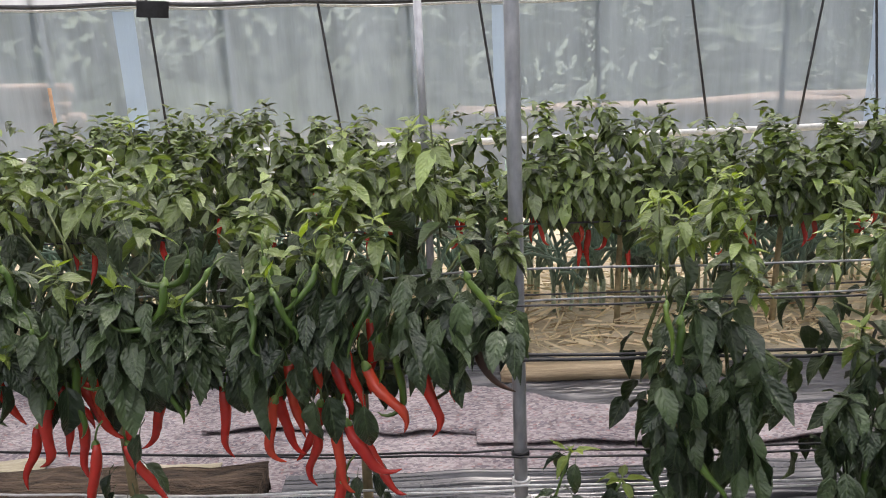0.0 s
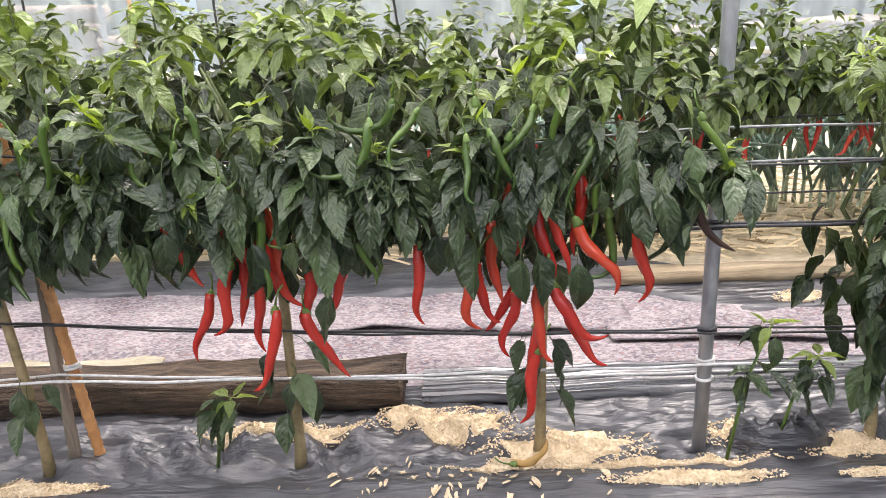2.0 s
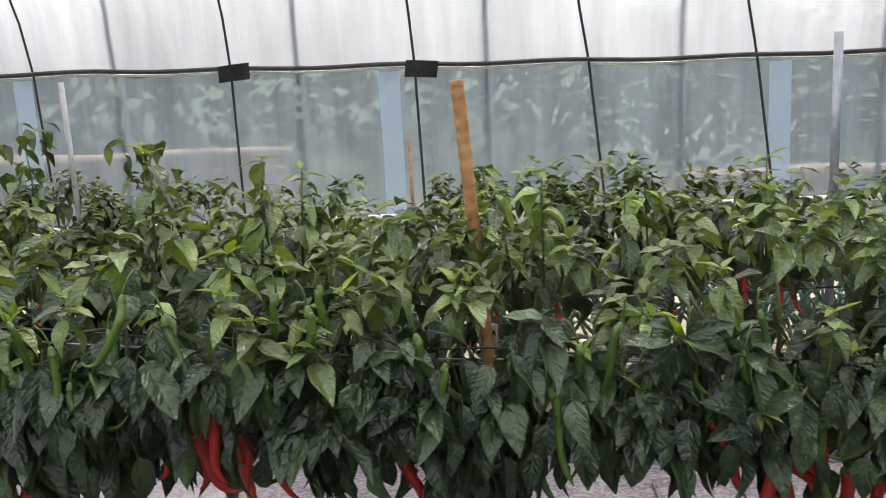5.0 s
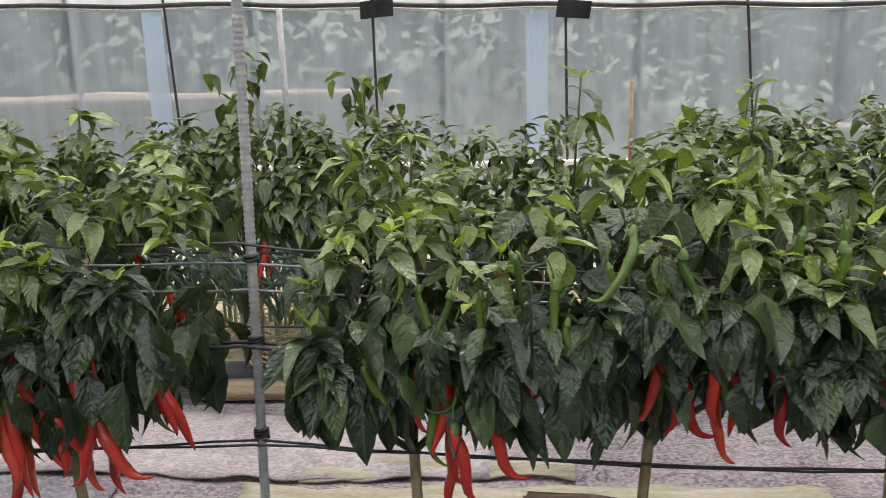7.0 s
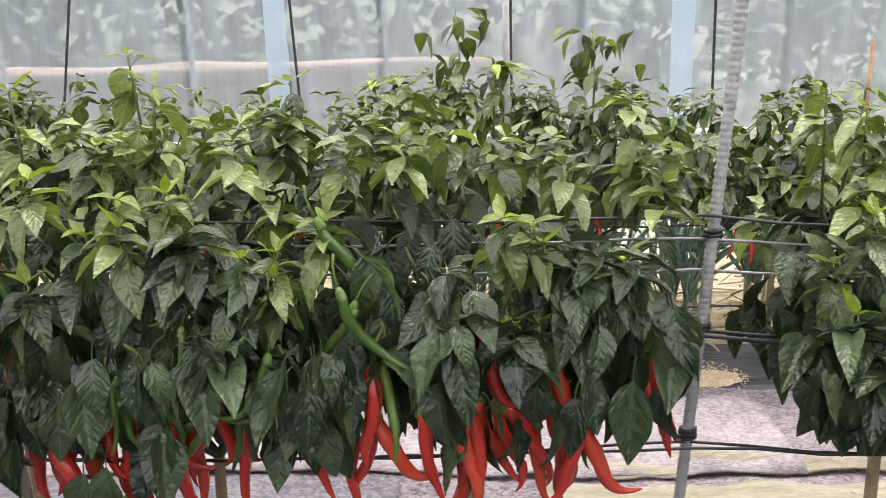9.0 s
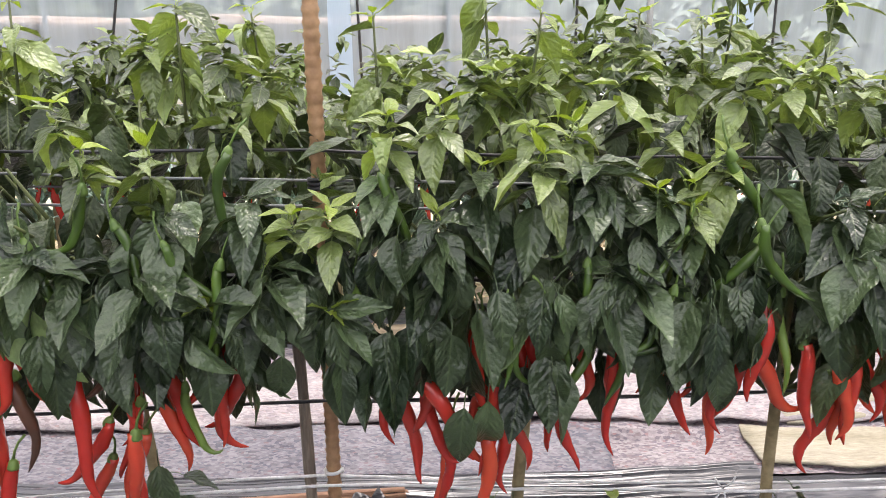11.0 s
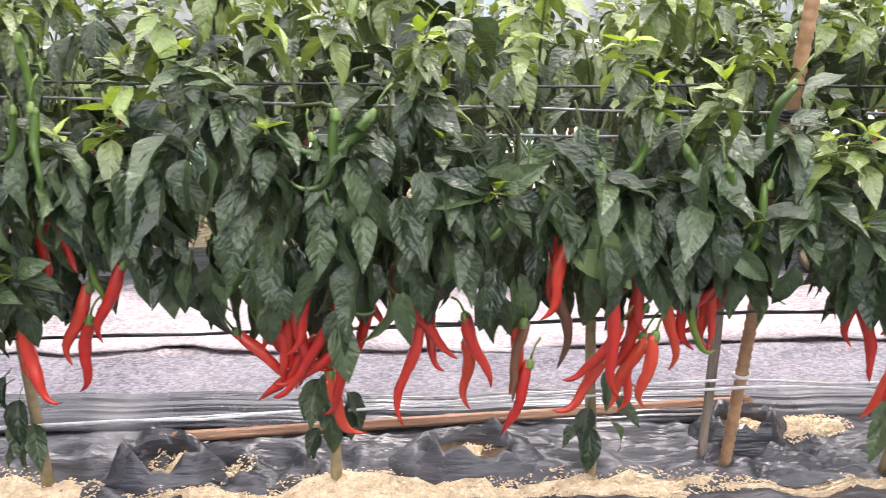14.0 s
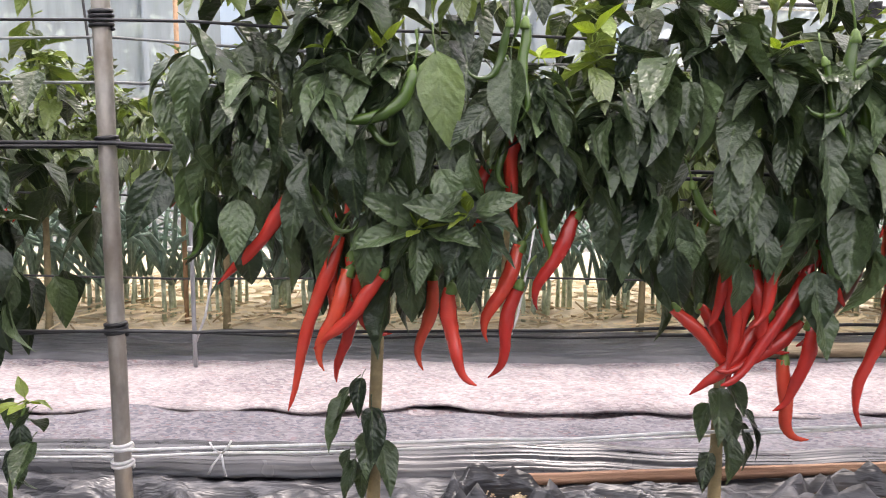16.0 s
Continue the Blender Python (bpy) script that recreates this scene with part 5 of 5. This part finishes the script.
FORMS = [onion_form(s) for s in range(5)]
rng = random.Random(77)
for i in range(124):
    ox, oy = -6.6 + 0.148 * (i % 62) + rng.uniform(-0.05, 0.05), 3.02 + 0.17 * (i // 62) + rng.uniform(-0.05, 0.05)
    root = empty("spring_onion", ox, oy, 0.0)
    root.matrix_basis = pose(ox, oy, 0.0, 0, 0, rng.uniform(0, 360))
    tagged(root, "clump of tall grey-green spring onions in straw", "spring onion", "spring onions by the wall")
    sh, bl = FORMS[i % 5]
    k = rng.uniform(1.15, 1.5)
    share("shank", sh, Matrix.Scale(k, 4), root, "white onion shanks")
    share("tuft", bl, Matrix.Scale(k, 4), root)["kind"] = "stuff"


# ---- posts, stakes and lines of the near row ----
def band(at, r, mat, parent, turns=3, gap=0.006, thick=0.0032):
    """Cord wound round a post."""
    pts = []
    for k in range(turns * 12 + 1):
        a = 2 * math.pi * k / 12
        pts.append((at[0] + math.cos(a) * (r + thick * 0.7), at[1] + math.sin(a) * (r + thick * 0.7), at[2] + gap * (k / 12 - turns / 2)))
    v, f = tube(pts, thick, 5)
    return link_mesh("cord_tie", v, f, mat, parent)


def pipe_post(x, y, z0, z1, r, mat, label, ties=(), lean=(0, 0)):
    v, f = tube([(x + lean[0] * t, y + lean[1] * t, z0 + (z1 - z0) * t) for t in (0, 0.25, 0.5, 0.75, 1)], r, 16)
    ob = tagged(link_mesh("pipe_post", v, f, mat), label, "post")
    for z, m, turns in ties:
        t = (z - z0) / (z1 - z0)
        band((x + lean[0] * t, y + lean[1] * t, z), r, m, ob, turns)
    return ob


def ribbed_stake(name, x, y, z0, z1, r, mat, label, lean, pitch=0.011, ties=()):
    """Plastic-coated stake with close raised ribs."""
    n = int((z1 - z0) / pitch) * 3
    pts, rad = [], []
    for k in range(n + 1):
        t = k / n
        pts.append((x + lean[0] * t, y + lean[1] * t, z0 + (z1 - z0) * t))
        rad.append(r * (0.96 if k % 3 else 1.13) * (1 + 0.05 * noise.noise(Vector((k * 0.21, x, 3)))))
    v, f = tube(pts, rad, 12)
    ob = tagged(link_mesh(name, v, f, mat), label, "stake")
    for z, m, turns in ties:
        t = (z - z0) / (z1 - z0)
        band((x + lean[0] * t, y + lean[1] * t, z), r * 1.1, m, ob, turns)
    return ob


def wood_stake(x, y, z0, z1, r, label, lean):
    rng = random.Random(int(x * 100))
    pts = [(x + lean[0] * t + rng.uniform(-0.002, 0.002), y + lean[1] * t, z0 + (z1 - z0) * t) for t in [k / 9 for k in range(10)]]
    v, f = tube(pts, [r * rng.uniform(0.9, 1.12) for _ in pts], 8)
    return tagged(link_mesh("wooden_stake", v, f, GREY_STAKE), label, "stake")


pipe_post(0.155, 1.62, -0.06, 1.50, 0.0128, STEEL, "grey galvanised pipe post tied with black and white cords", ((0.43, BLACK_TWINE, 3), (0.232, BLACK_TWINE, 2), (0.171, WHITE_CORD, 2), (0.135, WHITE_CORD, 1)))
pipe_post(-4.771, 1.615, -0.06, 1.45, 0.0125, RUSTY, "rust-stained pipe post tied with black and white cords", ((0.305, BLACK_TWINE, 3), (0.576, BLACK_TWINE, 2), (0.742, BLACK_TWINE, 4), (0.124, WHITE_CORD, 2), (0.098, WHITE_CORD, 2)), (0.004, 0.0))
pipe_post(-0.04, 2.79, -0.06, 1.115, 0.0125, STEEL, "grey pipe post standing in the second row", ((0.5, BLACK_TWINE, 2),))
pipe_post(-2.362, 2.85, -0.06, 1.10, 0.0088, WHITE_STAKE, "thin pale pole standing in the second row")
pipe_post(2.2, 1.62, -0.06, 1.45, 0.0128, STEEL, "grey galvanised pipe post at the row's end")
pipe_post(-5.05, 2.9, -0.06, 0.98, 0.007, BROWN_STAKE, "thin red-brown rod in the second row")
pipe_post(-4.89, 2.42, -0.05, 0.56, 0.0055, STEEL, "thin grey rod tied with white string beside the path", ((0.30, WHITE_CORD, 2),))
pipe_post(-1.30, 3.0, -0.05, 0.86, 0.006, BROWN_STAKE, "thin red-brown rod behind the second row")
ribbed_stake("ribbed_stake", -2.152, 1.665, -0.05, 1.30, 0.0080, WHITE_STAKE, "white ribbed plastic stake leaning over the row", (0.066, -0.07), 0.009, ((0.346, BLACK_TWINE, 3), (0.52, BLACK_TWINE, 2), (0.66, BLACK_TWINE, 2)))
ribbed_stake("ribbed_stake", -0.995, 1.665, -0.05, 1.02, 0.0102, ORANGE, "orange-brown ribbed stake leaning against a wooden one", (-0.07, -0.045), 0.022, ((0.19, WHITE_CORD, 2), (0.43, BLACK_TWINE, 3)))
wood_stake(-1.045, 1.655, -0.05, 0.62, 0.0115, "grey wooden stake tied beside the orange one", (0.012, 0.015))
ribbed_stake("ribbed_stake", -3.146, 1.655, -0.05, 1.02, 0.0105, BROWN_STAKE, "brown ribbed stake tied with white cord", (0.012, -0.06), 0.016, ((0.186, WHITE_CORD, 1), (0.66, BLACK_TWINE, 3)))
wood_stake(-3.182, 1.672, -0.05, 0.60, 0.009, "thin grey wooden stake tied beside the ribbed one", (-0.012, -0.01))

POSTS_X = (LEFT + 0.3, -4.771, -3.155, -2.135, -1.03, 0.155, 2.2)


def row_line(heights, y, r, mat, label, sag=0.008, seed=0):
    """A line tied from post to post along the near row, sagging a little between them."""
    rng = random.Random(seed)
    pts = []
    for (xa, za), (xb, zb) in zip(zip(POSTS_X, heights), zip(POSTS_X[1:], heights[1:])):
        for k in range(12):
            t = k / 12
            pts.append((xa + (xb - xa) * t, y + 0.004 * rng.uniform(-1, 1), za + (zb - za) * t - sag * 4 * t * (1 - t) + 0.002 * rng.uniform(-1, 1)))
    pts.append((POSTS_X[-1], y, heights[-1]))
    v, f = tube(pts, r, 6)
    ob = link_mesh("row_line", v, f, mat)
    return tagged(ob, label, "line", "lines along the near row")


row_line((0.30, 0.305, 0.33, 0.346, 0.30, 0.232, 0.22), 1.602, 0.0024, BLACK_TWINE, "black twine tied along the chili row", 0.006, 1)
row_line((0.28, 0.295, 0.31, 0.334, 0.28, 0.226, 0.22), 1.640, 0.0024, BLACK_TWINE, "black twine tied along the chili row", 0.014, 2)
row_line((0.57, 0.576, 0.53, 0.52, 0.44, 0.43, 0.42), 1.602, 0.0032, BLACK_TWINE, "black twine tied along the chili row", 0.010, 3)
row_line((0.56, 0.57, 0.52, 0.515, 0.44, 0.425, 0.42), 1.640, 0.0032, BLACK_TWINE, "black twine tied along the chili row", 0.016, 4)
row_line((0.74, 0.742, 0.71, 0.69, 0.60, 0.535, 0.53), 1.600, 0.0022, BLACK_TWINE, "black strap holding the chili plants upright", 0.006, 5)
row_line((0.72, 0.720, 0.66, 0.65, 0.57, 0.530, 0.53), 1.640, 0.0022, GREY_TAPE, "grey tape holding the chili plants upright", 0.006, 6)
row_line((0.66, 0.660, 0.62, 0.60, 0.56, 0.590, 0.58), 1.645, 0.0022, GREY_TAPE, "grey tape holding the chili plants upright", 0.006, 7)
row_line((0.12, 0.124, 0.186, 0.16, 0.185, 0.171, 0.16), 1.602, 0.0026, WHITE_CORD, "white cord tied along the foot of the row", 0.006, 8)
row_line((0.10, 0.098, 0.180, 0.15, 0.180, 0.135, 0.13), 1.642, 0.0026, WHITE_CORD, "white cord tied along the foot of the row", 0.012, 9)


def far_line(z, y, mat, label):
    v, f = tube([(LEFT + 0.2 + k * 0.5, y, z - 0.01 * math.sin(k * 1.1) ** 2) for k in range(20)], 0.003, 6)
    return tagged(link_mesh("row_line", v, f, mat), label, "line", "lines along the second row")


far_line(0.20, 2.60, BLACK_TWINE, "black twine tied along the second row")
far_line(0.42, 2.62, BLACK_TWINE, "black twine tied along the second row")


def knot(x, y, z, seed):
    rng = random.Random(seed)
    pieces = [tube([(x, y, z), (x + dx, y - 0.006, z + dz * 0.5), (x + dx * 1.6, y - 0.004, z + dz)], 0.0016, 5) for dx, dz in ((0.010, 0.022), (-0.012, -0.030), (0.004, -0.034), (-0.010, 0.020))]
    v, f = joined(pieces)
    return tagged(link_mesh("cord_knot", v, f, WHITE_CORD), "loose white knot in the row's cord", "knot", "cord knots")


knot(-2.532, 1.602, 0.168, 1)
knot(-4.62, 1.602, 0.118, 2)


def hanging_string(x, seed):
    """Frayed white string hung down the second row's edge."""
    v, f = tube([(x, 2.58, 0.40), (x - 0.02, 2.57, 0.26), (x - 0.05, 2.56, 0.10), (x - 0.075, 2.55, 0.03)], [0.003, 0.003, 0.0035, 0.004], 5)
    return tagged(link_mesh("white_string", v, f, WHITE_CORD), "frayed white string hanging by the second row", "string", "hanging strings")


hanging_string(-4.85, 1)
hanging_string(-4.02, 2)


def fallen_chili(x, y, seed):
    """A dried yellow chili lying curled on the film."""
    v, f = chili_shape(0.085, 0.008, 1.4, 0.6, seed)
    ob = link_mesh("fallen_chili", v, f, DRIED)
    ob.matrix_basis = pose(x, y, near_bed(x, y) + 0.010, 0, -80, 12)
    share("calyx", CALYX, Matrix.Scale(0.8, 4), ob)
    return tagged(ob, "dried yellow chili fallen on the mulch film", "chili")


fallen_chili(-0.20, 1.548, 3)
